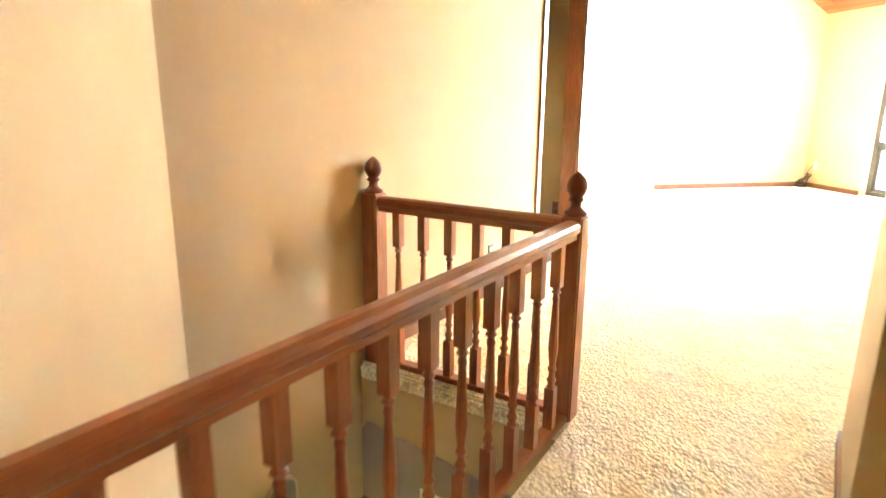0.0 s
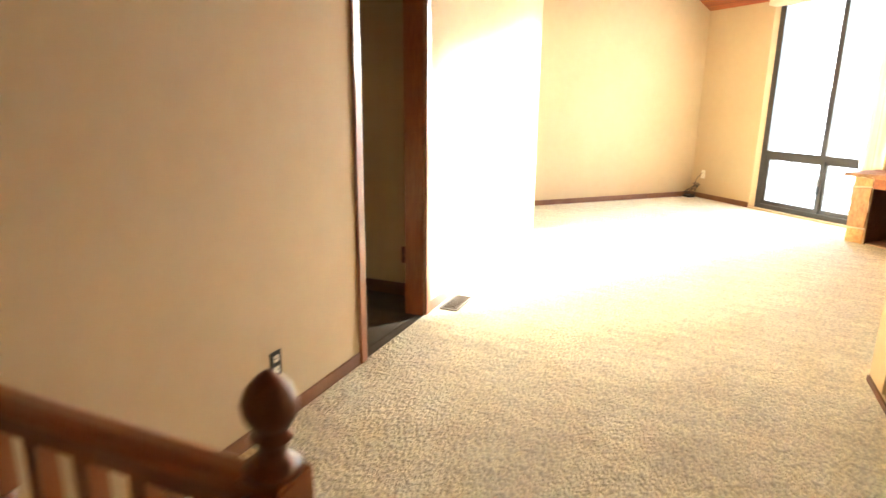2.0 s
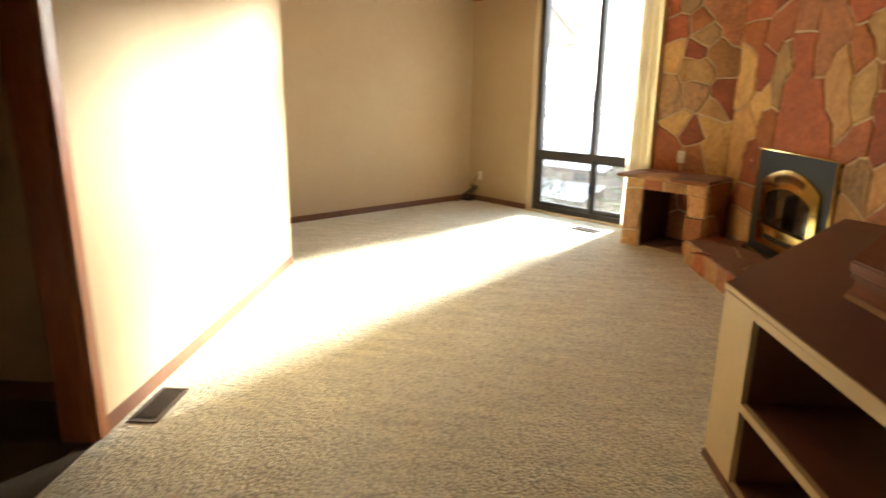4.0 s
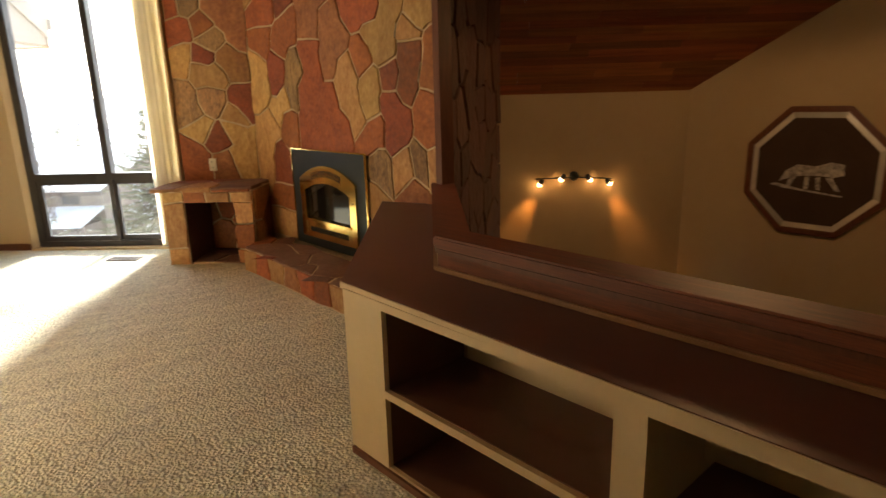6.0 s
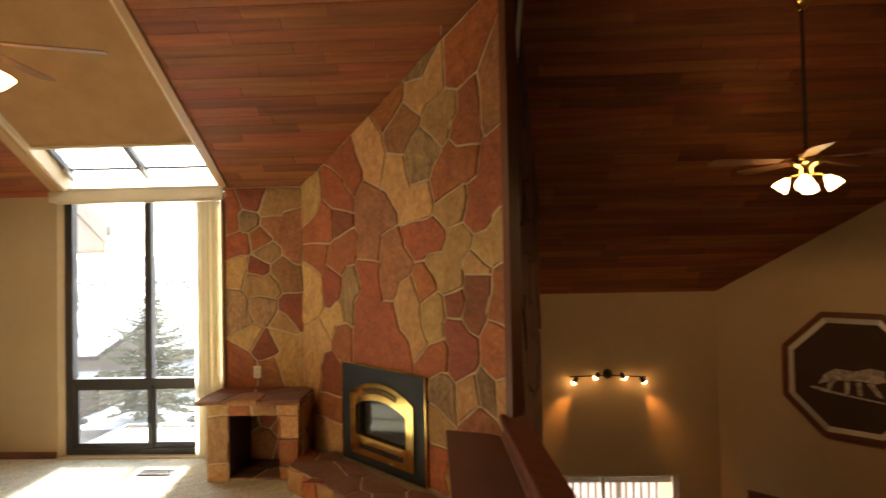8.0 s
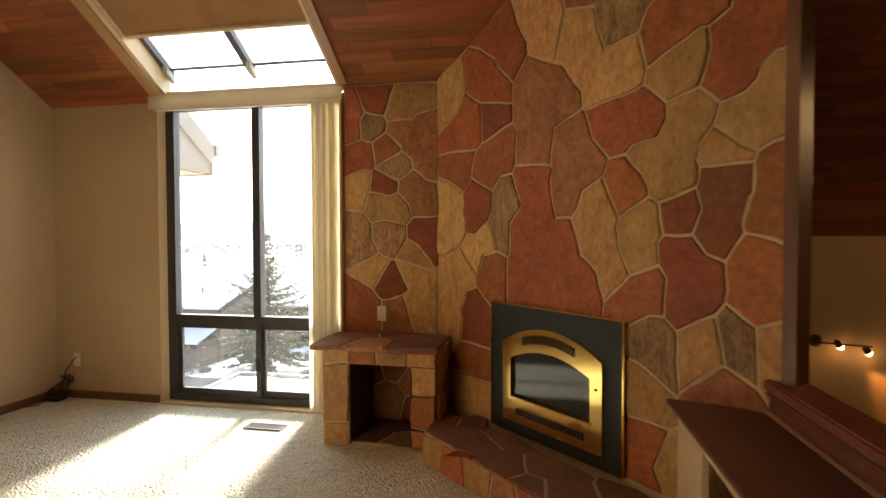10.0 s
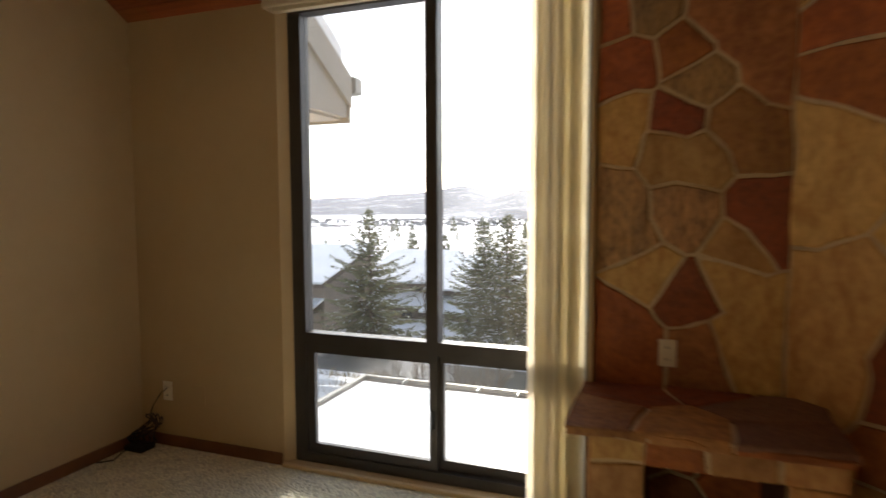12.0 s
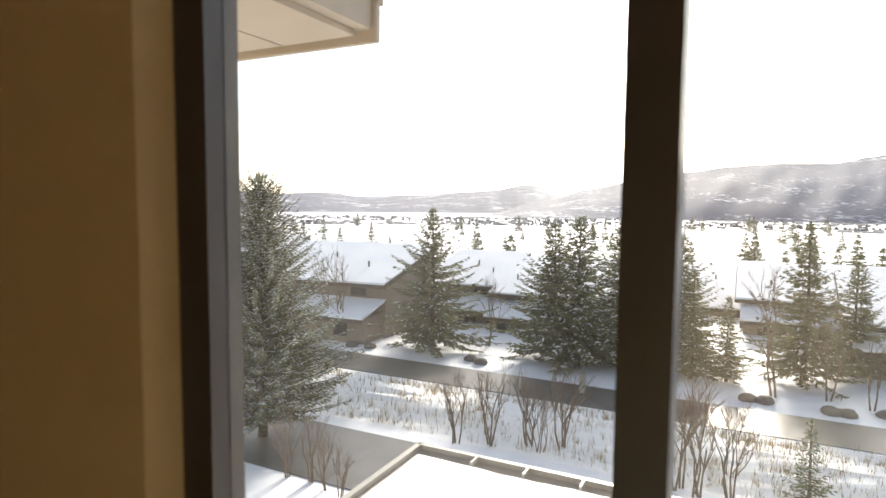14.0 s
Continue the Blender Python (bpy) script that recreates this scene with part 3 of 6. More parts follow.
casing("door_1", 6.15, 6.90, D0, 2.08, OAK_UP)


def board_along(name, a, b, side, label, h=0.07, t=0.012):
    """A baseboard from a to b, on the side that the vector points to."""
    a, b = Vector((a[0], a[1], 0)), Vector((b[0], b[1], 0))
    n = Vector((side[0], side[1], 0)).normalized() * t
    bm = prism(B(), [a, b, b + n, a + n], 0.0, h)
    return solid(name, bm, BASE, label, "baseboard", "structure", bevel=0.003)


board_along("baseboard_west", (0.0, -0.012), (0.0, -5.0), (1, 0), "oak baseboard along the alcove wall")
board_along("baseboard_north", (0.012, 0.0), (1.034, 0.0), (0, -1), "oak baseboard beside the window")
board_along("baseboard_diagonal_1", P(3.48, D0), P(6.086, D0), (1, 1), "oak baseboard along the sunlit wall")
board_along("baseboard_diagonal_2", P(6.965, D0), P(8.80, D0), (1, 1), "oak baseboard between doorway and stairs")
board_along("baseboard_stub", P(8.50, 0.55), P(9.20, 0.55), (-1, -1), "oak baseboard at the wall end")
board_along("baseboard_hall", P(5.84, D1 - 0.002), P(5.84, -3.59), (1, -1), "dark baseboard beyond the doorway", h=0.09)


def wall_plate(name, m, label, category, plate=WHITE, dark=CABLE):
    """Cover plate about 70 by 115 mm on its own frame: x along the wall, y out of it."""
    th = thing(name, label, category)
    part("plate", box(B(), -0.035, 0.035, 0.0, 0.006, -0.058, 0.058, m), plate, th, bevel=0.002)
    for z in (-0.026, 0.026):
        sock = part("socket", box(B(), -0.017, 0.017, 0.006, 0.009, z - 0.015, z + 0.015, m), plate if plate != dark else WHITE, th, bevel=0.002)
        for x in (-0.007, 0.007):
            part("slot", box(B(), x - 0.0015, x + 0.0015, 0.0088, 0.0096, z - 0.006, z + 0.006, m), dark, sock)
    return th


NORTH = Matrix.Rotation(radians(180), 4, "Z")
wall_plate("outlet", Matrix.Translation((0.21, 0.0, 0.34)) @ NORTH, "ivory wall outlet above the coiled cable", "outlet")
jack = thing("blank_plate", "blank cover plate painted like the wall", "wall plate")
m = Matrix.Translation((0.46, 0.0, 0.34)) @ NORTH
part("plate", box(B(), -0.035, 0.035, 0.0, 0.006, -0.058, 0.058, m), PAINT, jack, bevel=0.002)
for z in (-0.042, 0.042):
    part("screw", box(B(), -0.003, 0.003, 0.006, 0.0072, z - 0.003, z + 0.003, m), PAINT, jack)
wall_plate("outlet", arm(D0, 7.628) @ Matrix.Translation((0, 0, 0.285)), "dark wall outlet with ivory sockets", "outlet", IRON, IRON)
wall_plate("outlet", Matrix.Translation((3.05, -0.098, 0.835)) @ NORTH, "ivory outlet set in the stone", "outlet")
sw = thing("outlet", "brown outlet plate inside the doorway", "outlet")
m = Matrix(((-R2, R2, 0, P(5.84, -1.72).x), (-R2, -R2, 0, P(5.84, -1.72).y), (0, 0, 1, 0.30), (0, 0, 0, 1)))
part("plate", box(B(), -0.037, 0.037, 0.0, 0.006, -0.06, 0.06, m), OAK_DARK, sw, bevel=0.002)
for z in (-0.026, 0.026):
    part("socket", box(B(), -0.016, 0.016, 0.006, 0.009, z - 0.014, z + 0.014, m), IRON, sw)

# coiled coaxial cable in the corner
cab = thing("coiled_cable", "loose coil of black cable in the corner", "cable")
rng = random.Random(9)
for k in range(5):
    pts = []
    for i in range(19):
        a = i / 18 * 2 * math.pi * 1.0 + k
        r = 0.09 + 0.012 * k
        pts.append((0.14 + (0.5 + 0.12 * k) * r * math.cos(a) + 0.03 * math.sin(a * 3 + k), -0.085 - 0.03 * math.sin(a * 2 + k) - 0.008 * k, 0.12 + (1.05 - 0.1 * k) * r * math.sin(a + 0.4 * k) + 0.012 * math.sin(3 * a)))
    part("loop", tube(B(), pts, 0.0045), CABLE, cab, smooth=True)
part("lead", tube(B(), [(0.21, -0.01, 0.36), (0.205, -0.05, 0.34), (0.17, -0.08, 0.27), (0.15, -0.09, 0.2)], 0.004), CABLE, cab, smooth=True)
part("tail", tube(B(), [(0.10, -0.10, 0.05), (0.05, -0.2, 0.012), (0.09, -0.3, 0.008), (0.03, -0.36, 0.008)], 0.004), CABLE, cab, smooth=True)
part("box", box(B(), 0.02, 0.16, -0.17, -0.06, 0.002, 0.035), CABLE, cab, bevel=0.006)


def floor_vent(name, m, w, h, label):
    th = thing(name, label, "vent")
    bm = B()
    for a in ((-w, w, -h, -h + 0.015), (-w, w, h - 0.015, h), (-w, -w + 0.015, -h + 0.015, h - 0.015), (w - 0.015, w, -h + 0.015, h - 0.015)):
        box(bm, *a, 0.0, 0.009, m)
    part("rim", bm, VENT, th)
    part("backing", box(B(), -w + 0.015, w - 0.015, -h + 0.015, h - 0.015, 0.0005, 0.002, m), IRON, th)
    k = int((2 * w - 0.04) / 0.016)
    for i in range(k):
        x = -w + 0.024 + i * 0.016
        part("slat", box(B(), x, x + 0.005, -h + 0.015, h - 0.015, 0.002, 0.007, m), VENT, th)
    return th


floor_vent("floor_vent", Matrix.Translation((2.235, -0.41, 0.0)), 0.15, 0.065, "brown metal floor register in the carpet by the window")
floor_vent("floor_vent", arm(-1.33, 5.85), 0.155, 0.065, "brown metal floor register by the sunlit wall")

# ---- stair railing ----
RAIL = thing("stair_railing", "stained oak stair railing with turned balusters", "railing")
post_bm = lambda m: box(B(), -0.043, 0.043, -0.043, 0.043, -0.25, 0.84, m)


def newel(m, z=0.84):
    post = part("newel_post", post_bm(m), OAK_UP, RAIL, bevel=0.006)
    prof = [(0.043, z), (0.046, z + 0.012), (0.03, z + 0.022), (0.022, z + 0.034), (0.022, z + 0.05), (0.034, z + 0.06), (0.024, z + 0.07), (0.03, z + 0.078), (0.041, z + 0.098), (0.042, z + 0.115), (0.034, z + 0.137), (0.018, z + 0.155), (0.004, z + 0.165)]
    f = part("finial", turned(B(), prof, 14, m), OAK_DARK, post, "turned acorn finial", smooth=True)
    return post


SN = 8.865
newel(arm(-1.39, SN))
newel(arm(-0.405, SN))


def rail_bar(a, b, name="handrail", z=0.80):
    """Moulded bar between two places in plan: a rounded top over a narrower neck."""
    a, b = Vector(a), Vector(b)
    t = (b - a).normalized()
    n = Vector((-t.y, t.x, 0))
    prof = [(-0.022, 0.0), (-0.022, 0.02), (-0.033, 0.03), (-0.035, 0.05), (-0.028, 0.064), (-0.012, 0.071), (0.012, 0.071), (0.028, 0.064), (0.035, 0.05), (0.033, 0.03), (0.022, 0.02), (0.022, 0.0)]
    bm = B()
    e = [[bm.verts.new(p + n * u + Vector((0, 0, z + v))) for u, v in prof] for p in (a, b)]
    k = len(prof)
    for i in range(k):
        bm.faces.new((e[0][i], e[0][(i + 1) % k], e[1][(i + 1) % k], e[1][i]))
    bm.faces.new(e[0])
    bm.faces.new(e[1][::-1])
    return part(name, bm, RAIL_OAK[0 if t.y < 0 else 1], RAIL)


rail_bar(P(SN, -1.345), P(SN, -0.45), z=0.758)
rail_bar(P(SN + 0.045, -0.40), P(11.02, -0.40), z=0.756)
for a, b in ((P(SN, -1.345), P(SN, -0.45)), (P(SN + 0.045, -0.40), P(11.02, -0.40))):
    t = (b - a).normalized()
    n = Vector((-t.y, t.x, 0)) * 0.03
    bm = prism(B(), [a - n, b - n, b + n, a + n], 0.002, 0.03)
    part("shoe_rail", bm, RAIL_OAK[0 if t.y < 0 else 1], RAIL, bevel=0.004)
bm = B()
box(bm, -0.019, 0.019, -0.019, 0.019, 0.03, 0.20)
turned(bm, [(0.018, 0.20), (0.012, 0.215), (0.019, 0.23), (0.012, 0.245), (0.011, 0.26), (0.018, 0.275), (0.012, 0.29), (0.019, 0.36), (0.016, 0.43), (0.011, 0.54), (0.014, 0.555), (0.010, 0.57), (0.019, 0.58), (0.012, 0.59), (0.018, 0.60)], 10)
box(bm, -0.019, 0.019, -0.019, 0.019, 0.60, 0.762)
BAL = finish("baluster", bm, OAK_UP)
spots = [P(SN, -1.39 + 0.985 * (i + 1) / 7) for i in range(6)] + [P(SN + 0.165 * (i + 1), -0.40) for i in range(13)]
for i, p in enumerate(spots):
    ob = new("baluster", BAL)
    ob.parent = RAIL
    ob.matrix_basis = Matrix.Translation(p) @ Matrix.Rotation(radians(-45), 4, "Z")

# stairwell: carpeted nosing, steps going down under the loft, landing below
bm = B()
prism(bm, [P(8.92, -1.43), P(8.955, -1.43), P(8.955, -0.36), P(8.92, -0.36)], -0.075, -0.002)
solid("stairwell_edge", bm, CARPET, "carpet wrapped over the stairwell edge", "floor", "structure", bevel=0.012)
bm = B()
prism(bm, [P(8.80, -1.43), P(8.915, -1.43), P(8.915, -0.36), P(8.80, -0.36)], -1.25, -0.29)
prism(bm, [P(8.922, -1.43), P(8.938, -1.43), P(8.938, -0.365), P(8.922, -0.365)], -1.25, -0.076)
prism(bm, [P(8.92, -0.36), P(8.92, -0.21), P(11.1, -0.21), P(11.0, -0.36)], -3.0, -0.29)
solid("wall_stairwell", bm, PAINT, "cream painted wall under the stairwell edge", "wall", "structure")
stairs = thing("stairs", "carpeted stairs going down from the loft", "stairs", kind="structure")
for i in range(9):
    s = 11.0 - i * 0.26
    bm = prism(B(), [P(s - 0.27, -1.43), P(s, -1.43), P(s, -0.37), P(s - 0.27, -0.37)], -3.0, -0.9 - i * 0.18)
    part("step", bm, CARPET, stairs, bevel=0.008)
# board standing in for a wall farther below, its shade painted grey brown
panel = thing("shaded_wall_board", "grey brown board standing in for a shaded wall beyond the stairwell", "panel")


def on_well(pts, s0, s1):
    """A plate on the stairwell's end wall from places across it and heights."""
    bm = B()
    lo, hi = ([bm.verts.new(P(c, d, z)) for d, z in pts] for c in (s0, s1))
    bm.faces.new(lo)
    bm.faces.new(hi[::-1])
    for i in range(len(pts)):
        j = (i + 1) % len(pts)
        bm.faces.new((lo[i], lo[j], hi[j], hi[i]))
    return bm


part("board", on_well([(-1.425, -0.36), (-1.39, -0.30), (-0.375, -0.43), (-0.375, -0.74), (-1.425, -0.74)], 8.94, 8.956), mat("grey_brown_wall_shade", (0.30, 0.25, 0.21), 0.6, (0.26, 0.215, 0.175), 4), panel, bevel=0.004)
for a in (-1.06, -0.985):
    part("switch_plate", on_well([(a, -0.62), (a + 0.055, -0.625), (a + 0.055, -0.555), (a, -0.55)], 8.957, 8.962), WHITE, panel, "white switch plate")
part("lower_edge", on_well([(-1.425, -0.765), (-0.375, -0.765), (-0.375, -0.742), (-1.425, -0.742)], 8.94, 8.965), OAK_DARK, panel, "dark oak lower edge")
plaque = thing("wall_plaque", "small pale arched plaque on the stairwell wall", "plaque")
for name, half, low, rise, o, material in (("rim", 0.085, -0.68, 0.07, 0.02, CREAM), ("face", 0.068, -0.665, 0.056, 0.024, mat("grey_green_face", (0.30, 0.31, 0.24), 0.5, (0.25, 0.26, 0.2), 8))):
    bm = B()
    outline = [(9.485 - half, low), (9.485 + half, low)] + [(9.485 + half * math.cos(math.pi * k / 12), -0.40 + rise * math.sin(math.pi * k / 12)) for k in range(13)]
    lo, hi = ([bm.verts.new(P(c, d, z)) for c, z in outline] for d in (-1.434, -1.434 + o))
    bm.faces.new(lo)
    bm.faces.new(hi[::-1])
    for i in range(len(outline)):
        j = (i + 1) % len(outline)
        bm.faces.new((lo[i], lo[j], hi[j], hi[i]))
    part(name, bm, material, plaque)

# ---- bookcase under the half wall ----
case = thing("bookcase", "low cream built-in bookcase with empty shelves", "bookcase")
F0, FB = 1.03, 1.45
m = arm(0, 0)
bays = ((6.28, 7.22), (7.31, 8.25), (8.34, 8.49))
part("left_stile", prism(B(), [P(6.04, F0), P(6.28, F0), P(6.28, F0 + 0.022), P(6.05, F0 + 0.022)], 0.0, 0.665), CREAM, case)
for a, b in ((7.22, 7.31), (8.25, 8.34)):
    part("stile", box(B(), a, b, F0, F0 + 0.022, 0.0, 0.665, m), CREAM, case)
    part("divider", box(B(), a + 0.03, b - 0.03, F0 + 0.022, FB - 0.012, 0.03, 0.665, m), CREAM, case)
part("top_rail", box(B(), 6.04, 8.49, F0 - 0.001, F0 + 0.022, 0.665, 0.695, m), CREAM, case)
for a, b in bays:
    part("shelf", box(B(), a, b, F0, FB - 0.012, 0.322, 0.352, m), CREAM, case)
    part("shelf_cover", box(B(), a, b, F0 + 0.02, FB - 0.012, 0.3521, 0.356, m), BROWN_TOP, case)
    part("bottom", box(B(), a, b, F0 + 0.004, FB - 0.012, 0.0, 0.034, m), CREAM, case)
    part("bottom_cover", box(B(), a, b, F0 + 0.02, FB - 0.012, 0.0341, 0.038, m), BROWN_TOP, case)
part("back", box(B(), 6.3, 8.49, FB - 0.012, FB, 0.0, 0.69, m), CREAM, case)
part("base_trim", box(B(), 6.05, 8.49, F0 - 0.012, F0, 0.0, 0.028, m), BASE, case)
# the end that faces the hearth
part("end_panel", prism(B(), [(4.996, -3.525), (5.018, -3.525), (5.014, -3.40), (4.990, -3.40)], 0.0, 0.69), CREAM, case)
part("end_stile", prism(B(), [(4.935, -2.15), (4.96, -2.15), (4.95, -1.72), (4.925, -1.72)], 0.0, 0.69), CREAM, case)
part("end_rail", prism(B(), [(4.973, -3.40), (4.995, -3.40), (4.96, -2.15), (4.935, -2.15)], 0.655, 0.69), CREAM, case)
for z in (0.0, 0.33):
    part("end_shelf", prism(B(), [(4.973, -3.40), (5.3, -3.40), (5.26, -1.95), (4.935, -2.15)], z, z + 0.03), BROWN_TOP if z else CREAM, case)
part("end_back", prism(B(), [(5.30, -3.40), (5.32, -3.40), (5.30, -1.85), (5.27, -1.85)], 0.0, 0.69), CREAM, case)
part("inner_side", prism(B(), [P(6.26, F0 + 0.022), P(6.28, F0 + 0.022), P(6.28, FB - 0.012), P(6.26, FB - 0.012)], 0.03, 0.665), BROWN_TOP, case)
top = prism(B(), [(4.985, -3.513), P(8.49, F0 - 0.015), P(8.49, FB - 0.05), (5.345, -3.34), (5.255, -1.80), (4.882, -1.665)], 0.695, 0.716)
part("top", top, BROWN_TOP, case, "brown laminate top", bevel=0.004)
part("top_edge", prism(B(), [(4.983, -3.516), P(8.49, F0 - 0.018), P(8.49, F0 - 0.0145), (4.987, -3.511)], 0.690, 0.714), CREAM, case)

cap = thing("half_wall_cap", "wide stained oak cap on the half wall", "cap", kind="structure")
bm = prism(B(), [(5.235, -1.80), (5.342, -3.40), P(8.498, 1.362), P(8.498, 1.525), (5.492, -3.322), (5.385, -1.80)], 0.815, 0.862)
part("cap_board", bm, CAP_OAK, cap, bevel=0.008)
bm = prism(B(), [(5.255, -1.80), (5.358, -3.378), P(8.498, 1.39), P(8.498, 1.455), (5.40, -3.33), (5.30, -1.80)], 0.716, 0.815)
part("fascia", bm, CAP_OAK, cap)
bm = prism(B(), [(5.238, -1.80), (5.340, -3.386), P(8.498, 1.37), P(8.498, 1.389), (5.357, -3.378), (5.254, -1.80)], 0.717, 0.735)
part("bead", bm, mat("pale_bead", (0.42, 0.26, 0.13), 0.4, (0.34, 0.2, 0.1), 6), cap, bevel=0.004)
bm = prism(B(), [(5.244, -1.80), (5.347, -3.388), P(8.498, 1.375), P(8.498, 1.389), (5.357, -3.378), (5.254, -1.80)], 0.79, 0.813)
part("cove", bm, OAK_DARK, cap, bevel=0.003)

# ---- fireplace ----
fire = thing("fireplace", "stone fireplace wall of red and tan flagstones", "fireplace")
FD = 2.42
part("mortar_core", prism(B(), [(2.745, -0.002), (2.745, -0.075), (3.497, -0.075), P(5.10, FD), (5.40, -1.2), (5.45, -0.002)], -3.0, lambda x, y: ceil_z(x, y) - 0.004), MORTAR, fire, "pale raised mortar")
# chimney side: dark stone, with the shade on it put into its colour too
part("side_core", prism(B(), [P(5.10, FD), (5.77, 0.5), (5.46, 0.5), (5.405, -1.19)], -3.0, lambda x, y: void_z(x, y) - 0.01), S_DARK_SHADED, fire, "chimney side of dark stone, its shade put into the colour")
part("corner_trim", prism(B(), [P(5.085, FD - 0.045), P(5.14, FD - 0.045), P(5.14, FD + 0.06), P(5.101, FD)], 0.862, 3.72), OAK_DARK, fire, "dark oak strip at the stone's edge")


def clip(poly, a, b, c):
    """The part of a polygon where a*x + b*y <= c."""
    out = []
    for i, p in enumerate(poly):
        q = poly[(i + 1) % len(poly)]
        fp, fq = a * p[0] + b * p[1] - c, a * q[0] + b * q[1] - c
        if fp <= 0:
            out.append(p)
        if fp * fq < 0:
            t = fp / (fp - fq)
            out.append((p[0] + t * (q[0] - p[0]), p[1] + t * (q[1] - p[1])))
    return out


def shares(region, stones, gap):
    """The region shared out among stones, each grown from one or more centres, with a joint between stones."""
    flat_list = [(i, x, y) for i, (_, centres) in enumerate(stones) for x, y in centres]
    made = [[] for _ in stones]
    for i, sx, sy in flat_list:
        poly = list(region)
        for j, tx, ty in flat_list:
            dx, dy = tx - sx, ty - sy
            ln = math.hypot(dx, dy)
            if ln < 1e-4 or ln > 2.2:
                continue
            dx, dy = dx / ln, dy / ln
            poly = clip(poly, dx, dy, dx * (sx + tx) / 2 + dy * (sy + ty) / 2 - (gap if i != j else 0.0))
            if len(poly) < 3:
                break
        if len(poly) >= 3:
            kin = [(tx, ty) for j, tx, ty in flat_list if j == i and (tx, ty) != (sx, sy)]
            made[i].append(((sx, sy), poly, kin))
    return made


def uneven(p, amount, box_of):
    """A place moved by a slow and a quick noise, so that neighbouring stones keep their joint."""
    a, b = noise.noise_vector(Vector((p.x * 4.3, p.y * 4.3, 1.7))), noise.noise_vector(Vector((p.x * 15, p.y * 15, 8.1)))
    q = p + amount * (a.xy + 0.4 * b.xy)
    return Vector((min(max(q.x, box_of[0]), box_of[1]), min(max(q.y, box_of[2]), box_of[3])))


def stone_field(parent, m, region, stones, gap=0.0085, thick=0.012, seed=1, name="stone", amount=0.02):
    """Flagstones on a plane: m maps x along, y up and z out of the face."""
    rng = random.Random(seed)
    xs, ys = [p[0] for p in region], [p[1] for p in region]
    box_of = (min(xs), max(xs), min(ys), max(ys))
    for (kind, centres), pieces in zip(stones, shares(region, stones, gap)):
        if not pieces:
            continue
        bm = B()
        h = thick * rng.uniform(0.7, 1.3)
        tx, ty = rng.uniform(-0.025, 0.025), rng.uniform(-0.025, 0.025)
        hub = Vector(centres[0])

        def level(q):
            return h + tx * max(-0.2, min(0.2, q.x - hub.x)) + ty * max(-0.2, min(0.2, q.y - hub.y)) + 0.0028 * noise.noise(Vector((q.x * 8, q.y * 8, seed)))

        for mid, poly, kin in pieces:
            mid = Vector(mid)
            pts, inner = [], []
            k = len(poly)
            far_side = lambda p: any(abs((p - mid).length - (p - Vector(t)).length) < 1e-4 for t in kin)
            for i in range(k):
                p, q = Vector(poly[i]), Vector(poly[(i + 1) % k])
                n = max(1, int((q - p).length / 0.06))
                for j in range(n):
                    c = p + (q - p) * j / n
                    pts.append(c)
                    inner.append(far_side(c))
            if len(pts) < 3:
                continue
            edge = []
            for c, shared in zip(pts, inner):
                step = mid - c
                edge.append(c if shared else c + step * min(0.3, 0.006 / max(step.length, 0.01)))
            out = [uneven(c, amount, box_of) for c in pts]
            top = [uneven(c, amount, box_of) for c in edge]
            r0 = [bm.verts.new(m @ Vector((c.x, c.y, -0.01))) for c in out]
            r1 = [bm.verts.new(m @ Vector((c.x, c.y, level(c) * (1.0 if shared else 0.6)))) for c, shared in zip(out, inner)]
            r2 = [bm.verts.new(m @ Vector((c.x, c.y, level(c)))) for c in top]
            hubv = uneven(mid, amount, box_of)
            c0 = bm.verts.new(m @ Vector((hubv.x, hubv.y, level(hubv) + 0.003)))
            k = len(out)
            for i in range(k):
                j = (i + 1) % k
                if not (inner[i] and inner[j]):
                    bm.faces.new((r0[i], r0[j], r1[j], r1[i]))
                    bm.faces.new((r1[i], r1[j], r2[j], r2[i]))
                bm.faces.new((r2[i], r2[j], c0))
        part(name, bm, STONES[kind], parent)


def scatter(region, step, seed, kinds):
    """Evenly spread seeds over the box round a region."""
    rng = random.Random(seed)
    xs, ys = [p[0] for p in region], [p[1] for p in region]
    out = []
    nx, ny = max(1, round((max(xs) - min(xs)) / step)), max(1, round((max(ys) - min(ys)) / step))
    for i in range(nx):
        for j in range(ny):
            x = min(xs) + (i + 0.5 + rng.uniform(-0.34, 0.34) + 0.25 * (j % 2)) * (max(xs) - min(xs)) / nx
            y = min(ys) + (j + 0.5 + rng.uniform(-0.34, 0.34)) * (max(ys) - min(ys)) / ny
            out.append((rng.choice(kinds), [(x, y)]))
    return out


